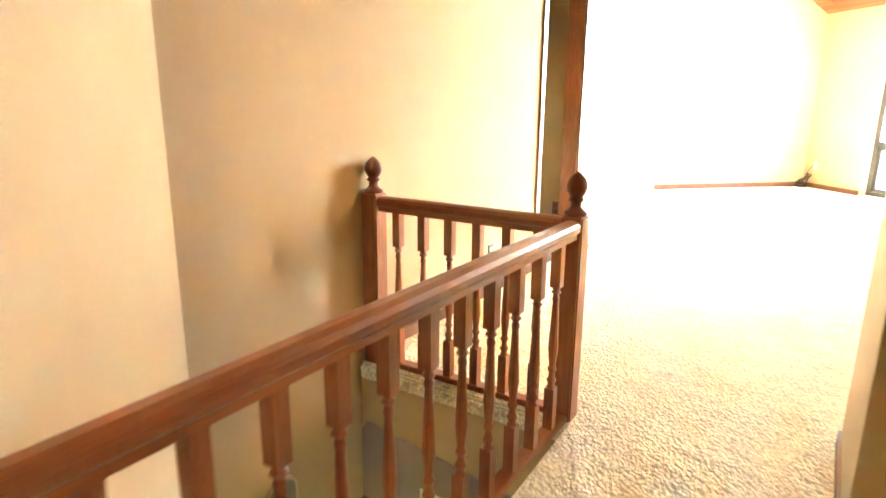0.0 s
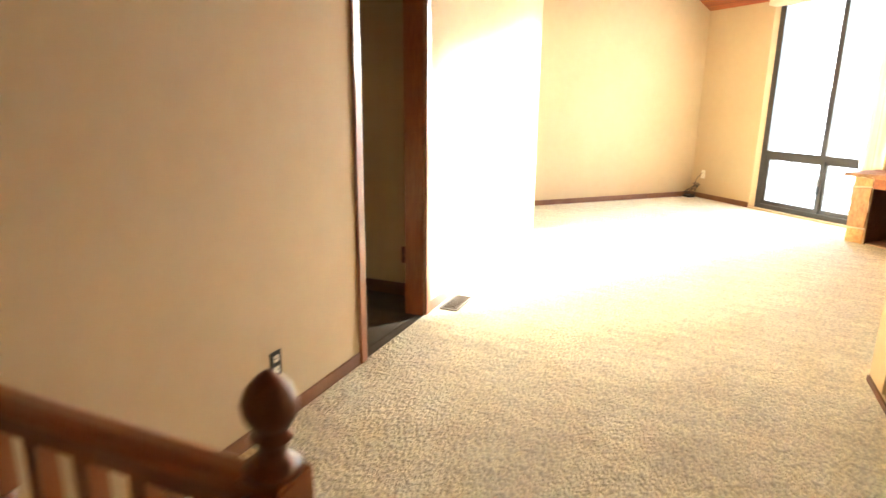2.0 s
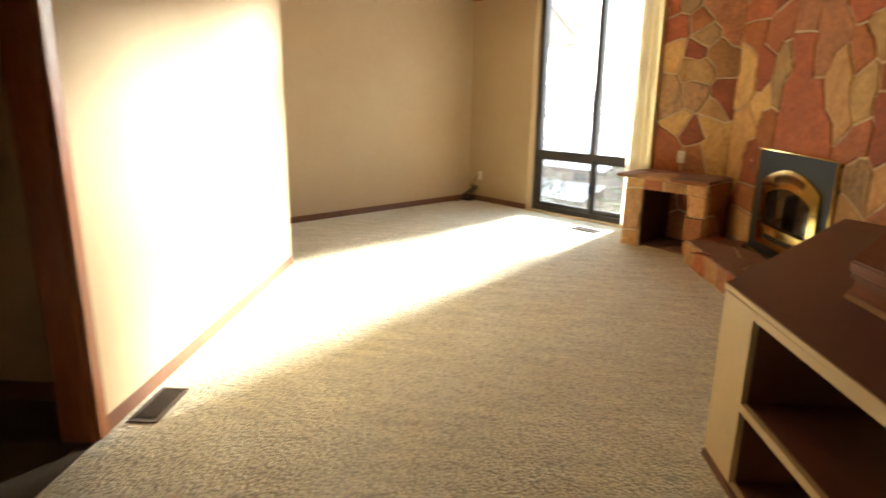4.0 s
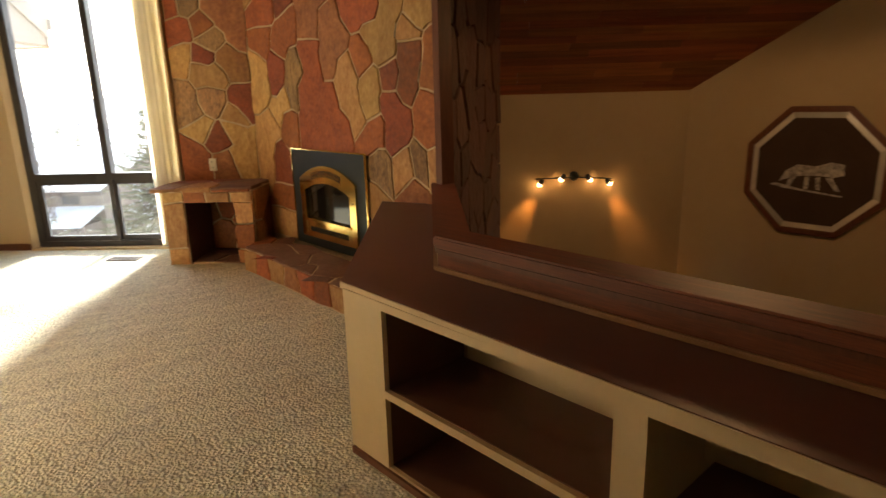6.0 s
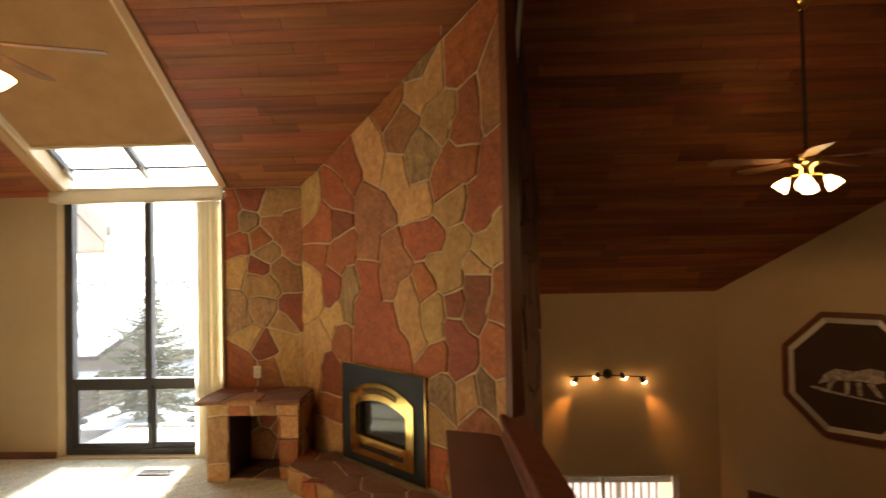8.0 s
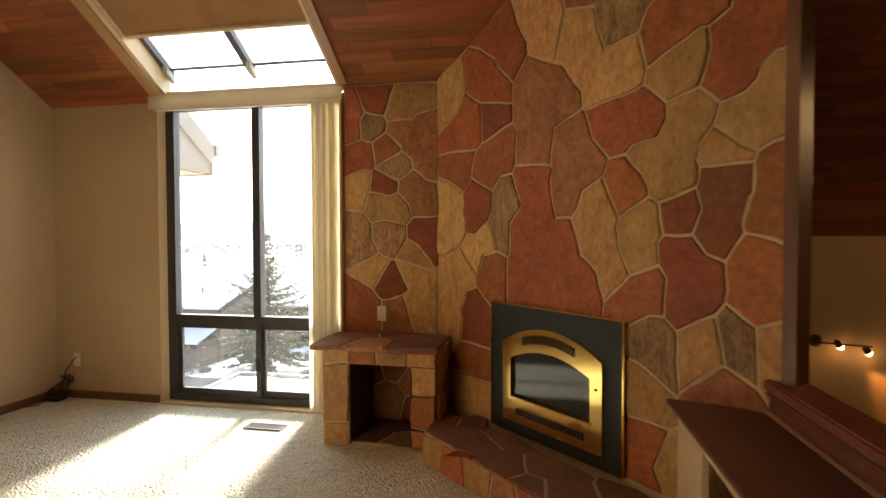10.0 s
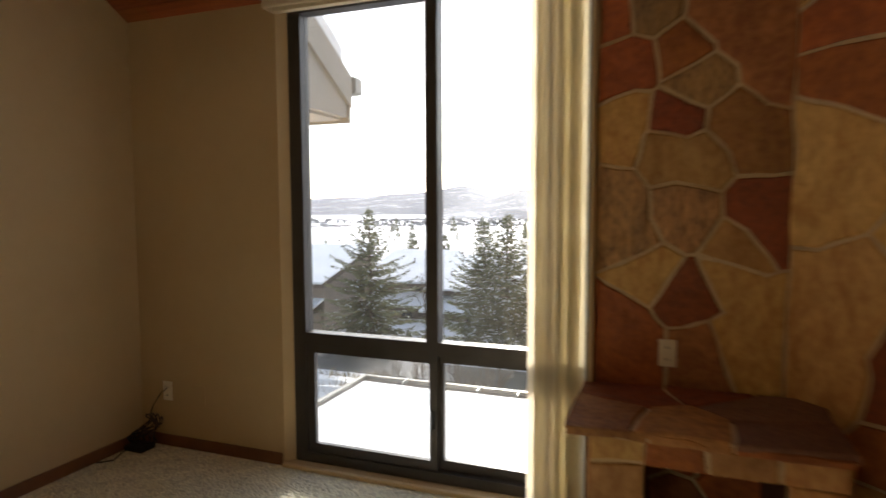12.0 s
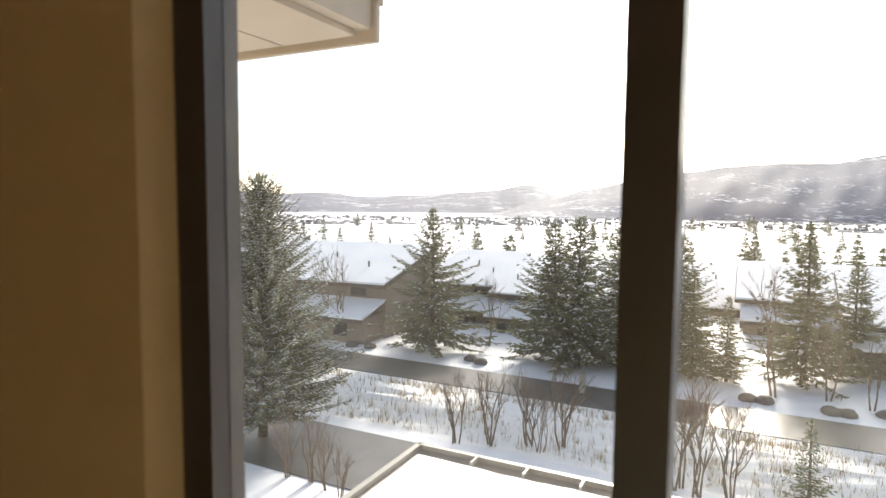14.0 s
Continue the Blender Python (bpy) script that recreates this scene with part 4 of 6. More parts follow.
UPPER_STONES = [
    ("g", [(4.23, 3.30)]),
    ("t", [(4.22, 3.11), (4.42, 3.15)]),
    ("r", [(4.64, 3.16)]),
    ("b", [(5.01, 2.96), (5.01, 2.82)]),
    ("r", [(3.82, 3.08), (3.91, 3.15)]),
    ("d", [(4.73, 2.81), (4.73, 2.70), (4.72, 2.94)]),
    ("t", [(4.47, 2.88), (4.42, 2.80), (4.58, 2.95)]),
    ("b", [(4.00, 2.84), (4.09, 2.92)]),
    ("g", [(4.24, 2.66), (4.33, 2.70), (4.23, 2.53)]),
    ("t", [(3.61, 2.76), (3.58, 2.88), (3.68, 2.63)]),
    ("r", [(4.62, 2.54), (4.51, 2.41), (4.72, 2.58)]),
    ("r", [(5.00, 2.53), (4.90, 2.24), (5.06, 2.31), (4.83, 2.14), (5.09, 2.65)]),
    ("r", [(3.22, 2.75), (3.38, 2.58)]),
    ("t", [(3.99, 2.43), (4.23, 2.34), (3.92, 2.54), (4.17, 2.25)]),
    ("b", [(3.55, 2.39), (3.60, 2.18), (3.60, 1.98), (3.78, 2.24)]),
    ("r", [(3.09, 2.50), (3.21, 2.39)]),
    ("r", [(2.95, 2.23), (2.81, 2.14)]),
    ("r", [(3.17, 2.23)]),
    ("t", [(2.67, 2.44)]),
    ("t", [(4.59, 2.23)]),
]
MIDDLE_STONES = [
    ("r", [(4.28, 2.00), (4.20, 2.05), (4.40, 1.97)]),
    ("t", [(4.58, 1.88), (4.66, 1.98), (4.55, 1.73), (4.42, 1.83)]),
    ("t", [(5.01, 1.98), (4.90, 1.92), (5.07, 2.07)]),
    ("t", [(4.82, 1.80)]),
    ("r", [(2.80, 1.92)]),
    ("r", [(3.24, 1.96), (3.12, 1.85)]),
    ("b", [(3.88, 1.93), (3.96, 1.82), (3.85, 1.69)]),
    ("r", [(4.29, 1.69)]),
    ("d", [(4.79, 1.61), (4.82, 1.70), (4.75, 1.48)]),
    ("r", [(5.06, 1.69), (5.04, 1.53)]),
    ("t", [(2.70, 1.66), (2.74, 1.51)]),
    ("d", [(3.05, 1.70), (3.02, 1.56)]),
    ("g", [(3.30, 1.65), (3.22, 1.47)]),
    ("r", [(3.65, 1.63), (3.82, 1.40), (3.99, 1.18), (3.51, 1.46), (3.48, 1.17), (3.76, 1.16), (3.58, 1.75)]),
    ("t", [(4.08, 1.59), (4.03, 1.47), (4.19, 1.26), (4.11, 1.34)]),
    ("t", [(4.39, 1.50), (4.35, 1.35)]),
    ("r", [(4.60, 1.54)]),
]
LOWER_STONES = [
    ("t", [(2.97, 1.31), (3.11, 1.41)]),
    ("r", [(3.16, 1.22), (3.18, 1.13)]),
    ("r", [(4.40, 1.18), (4.32, 1.13)]),
    ("d", [(4.67, 1.28), (4.64, 1.15), (4.62, 1.36)]),
    ("r", [(4.97, 1.33), (5.01, 1.20)]),
    ("d", [(3.01, 0.90), (3.00, 0.78)]),
    ("r", [(3.00, 0.58)]),
    ("t", [(2.73, 1.05), (2.68, 0.84), (2.88, 1.21)]),
    ("g", [(4.43, 0.93), (4.50, 0.86)]),
    ("t", [(4.73, 0.96), (4.68, 0.87)]),
    ("g", [(4.87, 0.98)]),
    ("t", [(5.07, 0.98)]),
    ("t", [(4.39, 0.66)]),
    ("b", [(4.78, 0.75)]),
    ("r", [(4.39, 0.39), (4.38, 0.24)]),
    ("t", [(4.57, 0.32)]),
    ("t", [(2.99, 0.31)]),
]
face = Matrix(((R2, 0, -R2, FD * R2), (-R2, 0, -R2, FD * R2), (0, 1, 0, 0), (0, 0, 0, 1)))
top_s = lambda s: 2.55 - 0.6 * (FD - s) * R2 - 0.012
stone_field(fire, face, [(2.53, 0.2), (5.085, 0.2), (5.085, top_s(5.085)), (2.53, top_s(2.53))], UPPER_STONES + MIDDLE_STONES + LOWER_STONES, seed=3)
SIDE_STONES = [
    ("r", [(2.80, 2.38), (2.80, 2.27)]),
    ("d", [(3.00, 2.48)]),
    ("t", [(3.32, 2.47), (3.21, 2.39)]),
    ("g", [(2.96, 2.27)]),
    ("b", [(3.32, 2.15), (3.21, 2.23), (3.43, 1.99), (3.38, 2.25)]),
    ("r", [(2.88, 2.05), (2.80, 1.98)]),
    ("r", [(3.07, 2.09)]),
    ("g", [(3.15, 1.95)]),
    ("t", [(2.82, 1.73), (2.85, 1.84)]),
    ("d", [(3.08, 1.81)]),
    ("t", [(3.04, 1.68), (3.15, 1.65)]),
    ("b", [(3.37, 1.72), (3.29, 1.78)]),
    ("g", [(2.85, 1.41), (2.79, 1.52), (2.90, 1.31)]),
    ("g", [(3.09, 1.41)]),
    ("d", [(3.39, 1.43), (3.42, 1.35)]),
    ("t", [(3.32, 1.28)]),
    ("r", [(3.15, 1.09)]),
    ("t", [(2.96, 1.20)]),
    ("r", [(2.81, 0.94), (2.87, 0.83)]),
    ("t", [(3.42, 1.04), (3.33, 0.88), (3.28, 1.15)]),
    ("b", [(3.20, 0.83)]),
    ("b", [(2.92, 0.40)]),
    ("d", [(3.15, 0.45)]),
    ("r", [(3.30, 0.33)]),
    ("b", [(3.08, 0.15)]),
    ("d", [(3.33, 0.08)]),
]
flat = Matrix(((1, 0, 0, 0), (0, 0, -1, -0.075), (0, 1, 0, 0), (0, 0, 0, 1)))
stone_field(fire, flat, [(2.75, 0.0), (3.49, 0.0), (3.49, 2.58), (2.75, 2.58)], SIDE_STONES, seed=5)
cx = Vector((5.77 - P(5.10, FD).x, 0.5 - P(5.10, FD).y, 0))
cl = cx.length
cx.normalize()
side = Matrix(((cx.x, 0, cx.y, P(5.10, FD).x), (cx.y, 0, -cx.x, P(5.10, FD).y), (0, 1, 0, 0), (0, 0, 0, 1)))
reg = [(0.06, -1.0), (cl, -1.0), (cl, 2.45), (0.06, 4.3)]
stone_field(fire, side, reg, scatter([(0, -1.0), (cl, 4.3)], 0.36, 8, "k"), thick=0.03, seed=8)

# hearth step and the stone bench beside it
hearth = thing("hearth", "raised hearth of red flagstones", "hearth")
HP = [(3.56, -0.82), (4.70, -2.03), (4.925, -2.03), (4.925, -1.66), (3.62, -0.35), (3.60, -0.70)]
part("mortar_core", prism(B(), HP, 0.0, 0.185), MORTAR, hearth)
flat_up = Matrix.Translation((0, 0, 0.183))
stone_field(hearth, flat_up, [(3.55, -0.80), (4.70, -2.04), (4.93, -2.04), (4.93, -1.66), (3.62, -0.35), (3.59, -0.66)], scatter([(3.5, -2.1), (4.95, -0.3)], 0.34, 21, "mdmm"), thick=0.012, seed=21)
ln = math.hypot(1.14, 1.21)
ex = Vector((1.14, -1.21, 0)) / ln
nn = Vector((ex.y, -ex.x, 0))
front = Matrix(((ex.x, 0, nn.x, 3.56), (ex.y, 0, nn.y, -0.82), (0, 1, 0, 0), (0, 0, 0, 1)))
stone_field(hearth, front, [(0, 0.004), (ln, 0.004), (ln, 0.185), (0, 0.185)], [("trtbrrt"[i % 7], [(0.1 + 0.24 * i, 0.09 + 0.02 * (-1) ** i)]) for i in range(7)], thick=0.011, seed=22)
end = Matrix(((1, 0, 0, 4.70), (0, 0, -1, -2.03), (0, 1, 0, 0), (0, 0, 0, 1)))
stone_field(hearth, end, [(0, 0.004), (0.22, 0.004), (0.22, 0.185), (0, 0.185)], [("r", [(0.11, 0.1)])], thick=0.02, seed=23)

bench = thing("stone_bench", "stone bench with an open wood niche beneath", "bench")
for x0, x1, y0, y1, z0, z1 in ((2.80, 2.98, -0.63, -0.11, 0.0, 0.56), (3.42, 3.585, -0.60, -0.11, 0.0, 0.56), (2.80, 3.585, -0.63, -0.11, 0.56, 0.655)):
    part("mortar_core", box(B(), x0, x1, y0, y1, z0, z1), MORTAR, bench)
# plates added to the niche's inner faces; their dark colour paints its shade
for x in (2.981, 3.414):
    part("lining", box(B(), x, x + 0.005, -0.615, -0.11, 0.0, 0.559), S_DARK_SHADED, bench, "thin added plate coloured dark with the niche's shade")
part("lining", box(B(), 2.986, 3.414, -0.61, -0.11, 0.553, 0.559), S_DARK_SHADED, bench, "thin added plate coloured dark with the niche's shade")
part("niche_floor", box(B(), 2.986, 3.414, -0.60, -0.11, 0.0, 0.012), MORTAR, bench)
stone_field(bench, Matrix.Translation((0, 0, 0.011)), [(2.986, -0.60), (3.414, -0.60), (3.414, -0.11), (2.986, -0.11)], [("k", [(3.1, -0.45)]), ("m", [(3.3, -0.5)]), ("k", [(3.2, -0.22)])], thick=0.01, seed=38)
bf = Matrix(((1, 0, 0, 0), (0, 0, -1, -0.63), (0, 1, 0, 0), (0, 0, 0, 1)))
stone_field(bench, bf, [(2.80, 0.002), (2.98, 0.002), (2.98, 0.655), (2.80, 0.655)], [("t", [(2.89, 0.06)]), ("t", [(2.88, 0.36), (2.89, 0.48), (2.88, 0.26)]), ("t", [(2.87, 0.63)])], thick=0.014, seed=31)
stone_field(bench, bf, [(2.98, 0.56), (3.59, 0.56), (3.59, 0.655), (2.98, 0.655)], [("r", [(3.07, 0.6)]), ("t", [(3.3, 0.61)]), ("t", [(3.5, 0.6)])], thick=0.011, seed=32)
stone_field(bench, bf, [(3.42, 0.002), (3.59, 0.002), (3.59, 0.56), (3.42, 0.56)], [("t", [(3.5, 0.46)]), ("r", [(3.5, 0.25)]), ("b", [(3.5, 0.02)])], thick=0.011, seed=33)
bl = Matrix(((0, 0, -1, 2.80), (1, 0, 0, 0), (0, 1, 0, 0), (0, 0, 0, 1)))
stone_field(bench, bl, [(-0.63, 0.002), (-0.11, 0.002), (-0.11, 0.655), (-0.63, 0.655)], [("t", [(-0.5, 0.2)]), ("t", [(-0.25, 0.3)]), ("b", [(-0.45, 0.55)]), ("r", [(-0.2, 0.6)])], thick=0.01, seed=34)
br = Matrix(((0, 0, 1, 3.585), (-1, 0, 0, 0), (0, 1, 0, 0), (0, 0, 0, 1)))
stone_field(bench, br, [(0.11, 0.002), (0.60, 0.002), (0.60, 0.655), (0.11, 0.655)], [("b", [(0.5, 0.2)]), ("r", [(0.25, 0.3)]), ("b", [(0.45, 0.55)])], thick=0.02, seed=35)
part("slab", prism(B(), [(2.72, -0.67), (3.18, -0.685), (3.60, -0.66), (3.61, -0.115), (2.715, -0.115)], 0.656, 0.684), MORTAR, bench, "mortar bed of the seat", bevel=0.006)
stone_field(bench, Matrix.Translation((0, 0, 0.682)), [(2.715, -0.675), (3.18, -0.69), (3.605, -0.665), (3.61, -0.112), (2.712, -0.112)], [("b", [(2.85, -0.5)]), ("b", [(3.1, -0.55)]), ("d", [(2.95, -0.25)]), ("m", [(3.35, -0.3)]), ("m", [(3.42, -0.58)]), ("d", [(3.2, -0.15)])], thick=0.014, seed=36)
stone_field(bench, Matrix(((1, 0, 0, 0), (0, 0, -1, -0.672), (0, 1, 0, 0), (0, 0, 0, 1))), [(2.72, 0.656), (3.60, 0.656), (3.60, 0.688), (2.72, 0.688)], [("b", [(2.85, 0.67)]), ("b", [(3.12, 0.67)]), ("d", [(3.42, 0.67)])], gap=0.004, thick=0.012, seed=37)

# ---- gas insert ----
ins = thing("fireplace_insert", "black fireplace insert with arched brass front", "fireplace insert")


def fi(bm, s0, s1, o0, o1, z0, z1):
    """A block on the stone face, o metres out of it."""
    return box(bm, s0, s1, -o1, -o0, z0, z1, arm(FD, 0.045))


bm = B()
for s0, s1, z0, z1 in ((3.18, 3.31, 0.20, 1.005), (4.13, 4.25, 0.20, 1.005), (3.31, 4.13, 0.76, 1.005), (3.31, 4.13, 0.20, 0.30)):
    fi(bm, s0, s1, 0.0, 0.036, z0, z1)
part("surround", bm, IRON, ins, "matte black steel surround")
bm = B()
fi(bm, 3.171, 4.259, 0.03, 0.042, 1.005, 1.014)
fi(bm, 4.25, 4.259, 0.03, 0.042, 0.20, 1.005)
fi(bm, 3.171, 3.18, 0.03, 0.042, 0.20, 1.005)
part("edge_strip", bm, BRASS, ins)


def arch(s, s0, s1, z, rise):
    u = (s - (s0 + s1) / 2) / ((s1 - s0) / 2)
    return z + rise * (1 - u * u)


def arched_plate(bm, s0, s1, zlo, zhi_o, rise_o, i0, i1, ilo, ihi, rise_i, o0, o1, n=24):
    """A plate with an arched top and an arched opening."""
    m = arm(FD, 0.045)
    ring = lambda a0, a1, lo, hi, rise: [(a0 + (a1 - a0) * k / n, arch(a0 + (a1 - a0) * k / n, a0, a1, hi, rise)) for k in range(n + 1)] + [(a1 + (a0 - a1) * k / n, lo) for k in range(n + 1)]
    outer, inner = ring(s0, s1, zlo, zhi_o, rise_o), ring(i0, i1, ilo, ihi, rise_i)
    k = len(outer)
    lay = [[bm.verts.new(m @ Vector((a, -o, z))) for a, z in r] for r in (outer, inner) for o in (o0, o1)]
    oo0, oo1, ii0, ii1 = lay
    for i in range(k):
        j = (i + 1) % k
        bm.faces.new((oo1[i], oo1[j], ii1[j], ii1[i]))
        bm.faces.new((oo0[i], oo0[j], oo1[j], oo1[i]))
        bm.faces.new((ii0[i], ii0[j], ii1[j], ii1[i]))
    bmesh.ops.remove_doubles(bm, verts=bm.verts, dist=1e-5)
    return bm


part("brass_face", arched_plate(B(), 3.31, 4.13, 0.28, 0.77, 0.12, 3.385, 4.045, 0.44, 0.675, 0.075, 0.03, 0.055), BRASS, ins, "polished brass arched face")
part("fire_glass", fi(B(), 3.36, 4.07, 0.03, 0.036, 0.41, 0.80), FIREGLASS, ins, "dark reflective fire glass")
for i in range(17):
    s = 3.51 + i * 0.0258
    z = arch(s, 3.31, 4.13, 0.77, 0.12) - 0.062
    # black plate on the brass, painting the shade of a louvre opening
    hole = part("louvre", fi(B(), s - 0.0128, s + 0.0128, 0.0551, 0.0565, z - 0.026, z + 0.026), OPENING_SHADE, ins)
    curl = [arm(FD, 0.045) @ Vector((s + 0.009 * math.sin(math.pi * k / 4), -0.0585, z - 0.026 + 0.0065 * k)) for k in range(9)]
    part("fin", tube(B(), curl, 0.0028, 5), BRASS, hole)
for i in range(21):
    s = 3.45 + i * 0.0272
    part("lower_slot", fi(B(), s - 0.010, s + 0.010, 0.0551, 0.0565, 0.33, 0.372), OPENING_SHADE, ins)
for s in (3.345, 4.088):
    part("screw", fi(B(), s - 0.006, s + 0.006, 0.055, 0.06, 0.62, 0.632), OAK_DARK, ins)
part("rail", fi(B(), 3.38, 4.05, 0.055, 0.072, 0.42, 0.44), BRASS, ins, bevel=0.004)

# ---- octagon picture, track light, fans, smoke alarm ----
octo = thing("octagonal_mirror", "large octagonal dark glass picture in a brown wooden frame", "mirror")
OM = arm(7.071, 5.866) @ Matrix.Rotation(radians(180), 4, "Z") @ Matrix.Translation((0, 0, 0.53))


def octagon_ring(bm, r0, r1, o0, o1, only=None, split=0):
    for k in range(8):
        if only is not None and k != only:
            continue
        a0, a1 = radians(22.5 + 45 * k), radians(67.5 + 45 * k)
        q = [(r * math.cos(a), r * math.sin(a)) for a in (a0, a1) for r in (r0, r1)]
        vs = [bm.verts.new(OM @ Vector((x, o, z))) for o in (o0, o1) for x, z in (q[0], q[1], q[3], q[2])]
        for f in ((0, 1, 2, 3), (4, 7, 6, 5), (0, 4, 5, 1), (1, 5, 6, 2), (2, 6, 7, 3), (3, 7, 4, 0)):
            bm.faces.new([vs[i] for i in f])
    return bm


RO = 0.74
for k in range(8):
    part("frame_side", octagon_ring(B(), RO - 0.065, RO, 0.0, 0.04, k), OAK_DARK, octo, bevel=0.006)
    part("bevel_strip", octagon_ring(B(), RO - 0.128, RO - 0.068, 0.006, 0.018, k), BEVEL, octo, "bevelled mirror strip with its bright reflection put into the colour")
bm = B()
ring = [(math.cos(radians(22.5 + 45 * k)) * (RO - 0.131), math.sin(radians(22.5 + 45 * k)) * (RO - 0.131)) for k in range(8)]
lo = [bm.verts.new(OM @ Vector((x, 0.004, z))) for x, z in ring]
hi = [bm.verts.new(OM @ Vector((x, 0.014, z))) for x, z in ring]
bm.faces.new(lo)
bm.faces.new(hi)
for i in range(8):
    bm.faces.new((lo[i], lo[(i + 1) % 8], hi[(i + 1) % 8], hi[i]))
part("smoked_glass", bm, MIRROR, octo, "smoked mirror glass")


def etched(pts):
    bm = B()
    v = [bm.verts.new(OM @ Vector((-x, 0.0155, z))) for x, z in pts]
    bm.faces.new(v)
    return part("etching", bm, FROST, octo, "frosted etched shape")


etched([(-0.33, -0.12), (-0.27, 0.0), (-0.16, 0.07), (0.02, 0.06), (0.16, 0.11), (0.28, 0.09), (0.29, -0.02), (0.20, -0.05), (0.05, -0.04), (-0.12, -0.05), (-0.24, -0.08)])
for x0, x1, lean in ((-0.22, -0.16, -0.05), (-0.08, -0.03, 0.0), (0.02, 0.07, 0.02), (0.12, 0.18, 0.10)):
    etched([(x0, -0.06), (x1, -0.05), (x1 + lean - 0.01, -0.19), (x0 + lean, -0.19)])
etched([(-0.42, -0.16), (-0.3, -0.19), (0.28, -0.25), (0.30, -0.235), (-0.1, -0.19), (-0.36, -0.14)])

tr = thing("track_light", "black track light with four small lit spots", "wall lamp")
ty = 1.78
part("bar", tube(B(), [(6.30, ty, 0.385), (6.78, ty, 0.40), (7.24, ty, 0.375)], 0.009), IRON, tr, smooth=True)
part("canopy", turned(B(), [(0.06, 0), (0.06, 0.02), (0.03, 0.05), (0.012, 0.08)], 16, Matrix.Translation((6.78, 1.86, 0.405)) @ Matrix.Rotation(radians(90), 4, "X")), IRON, tr, smooth=True)
for x, dz in ((6.36, -0.05), (6.63, 0.01), (6.95, 0.0), (7.19, -0.05)):
    hm = Matrix.Translation((x, ty - 0.02, 0.39 + dz)) @ Matrix.Rotation(radians(35 if x < 6.8 else -35), 4, "Y")
    hd = part("spot_head", turned(B(), [(0.018, 0.05), (0.03, 0.03), (0.034, -0.02), (0.03, -0.025)], 12, hm), IRON, tr, smooth=True)
    part("bulb", turned(B(), [(0.004, 0.02), (0.03, -0.01), (0.033, -0.028), (0.018, -0.05), (0.004, -0.056)], 12, hm), WARM_BULB, hd, smooth=True)


def spot(loc, target, watts, size):
    data = bpy.data.lights.new("spot_lamp", "SPOT")
    data.energy, data.spot_size, data.spot_blend, data.color, data.shadow_soft_size = watts, radians(size), 1.0, (1.0, 0.38, 0.08), 0.03
    ob = new("spot_lamp", data)
    ob.matrix_world = look(loc, target)


spot((6.36, ty - 0.03, 0.29), (6.05, 1.87, -0.25), 5, 46)
spot((7.19, ty - 0.03, 0.29), (7.50, 1.87, -0.25), 5, 46)


def ceiling_fan(at, top, turn, label, lit):
    fan = thing("ceiling_fan", label, "ceiling fan", "ceiling fans")
    base = Matrix.Translation(at) @ Matrix.Rotation(radians(turn), 4, "Z")
    part("downrod", turned(B(), [(0.012, 0.2), (0.012, top - at[2])], 8, base), IRON, fan, smooth=True)
    part("canopy", turned(B(), [(0.03, top - at[2] - 0.1), (0.06, top - at[2] - 0.02), (0.07, top - at[2] + 0.08)], 14, base), BRASS, fan, smooth=True)
    part("motor", turned(B(), [(0.02, 0.22), (0.07, 0.2), (0.11, 0.17), (0.115, 0.12), (0.09, 0.08), (0.05, 0.06), (0.05, 0.0)], 18, base), BRASS, fan, smooth=True)
    for k in range(5):
        bmat = base @ Matrix.Rotation(radians(72 * k), 4, "Z") @ Matrix.Rotation(radians(11), 4, "X")
        blade = B()
        prism(blade, [(0.17, -0.05), (0.62, -0.074), (0.685, -0.06), (0.70, 0.0), (0.685, 0.06), (0.62, 0.074), (0.17, 0.05)], 0.125, 0.132)
        blade.transform(bmat)
        b = part("blade", blade, mat_blade, fan)
        part("blade_iron", box(B(), 0.09, 0.24, -0.018, 0.018, 0.132, 0.14, bmat), BRASS, b)
    for k in range(4):
        a = base @ Matrix.Rotation(radians(90 * k + 20), 4, "Z")
        ar = part("lamp_arm", tube(B(), [a @ Vector((0.03, 0, 0.02)), a @ Vector((0.09, 0, 0.015)), a @ Vector((0.125, 0, -0.01))], 0.009), BRASS, fan, smooth=True)
        sm = a @ Matrix.Translation((0.125, 0, -0.01)) @ Matrix.Rotation(radians(-38), 4, "Y")
        part("glass_shade", turned(B(), [(0.022, 0.0), (0.03, -0.02), (0.05, -0.06), (0.058, -0.10), (0.054, -0.101), (0.03, -0.07)], 14, sm), WARM_GLASS, fan, "lit frosted bell shade", smooth=True)
    data = bpy.data.lights.new("fan_lamp", "SPOT")
    data.energy, data.color, data.shadow_soft_size = lit, (1.0, 0.56, 0.23), 0.16
    data.spot_size, data.spot_blend = radians(172), 0.25
    new("fan_lamp", data).location = (at[0], at[1], at[2] - 0.16)
    return fan


mat_blade = mat("fan_blade_oak", (0.22, 0.10, 0.045), 0.4, (0.16, 0.07, 0.03), 4, stretch=(1, 8, 1))
ceiling_fan((7.6, -1.15, 2.43), void_z(0, -1.15), 35, "brass ceiling fan with lit bell shades above the hall", 8.0)
ceiling_fan((2.33, -2.57, 2.97), ceil_z(0, -2.57), 22, "brass ceiling fan with oak blades and lit shades", 4.0)
al = thing("smoke_alarm", "small white round alarm on the diagonal wall", "alarm")
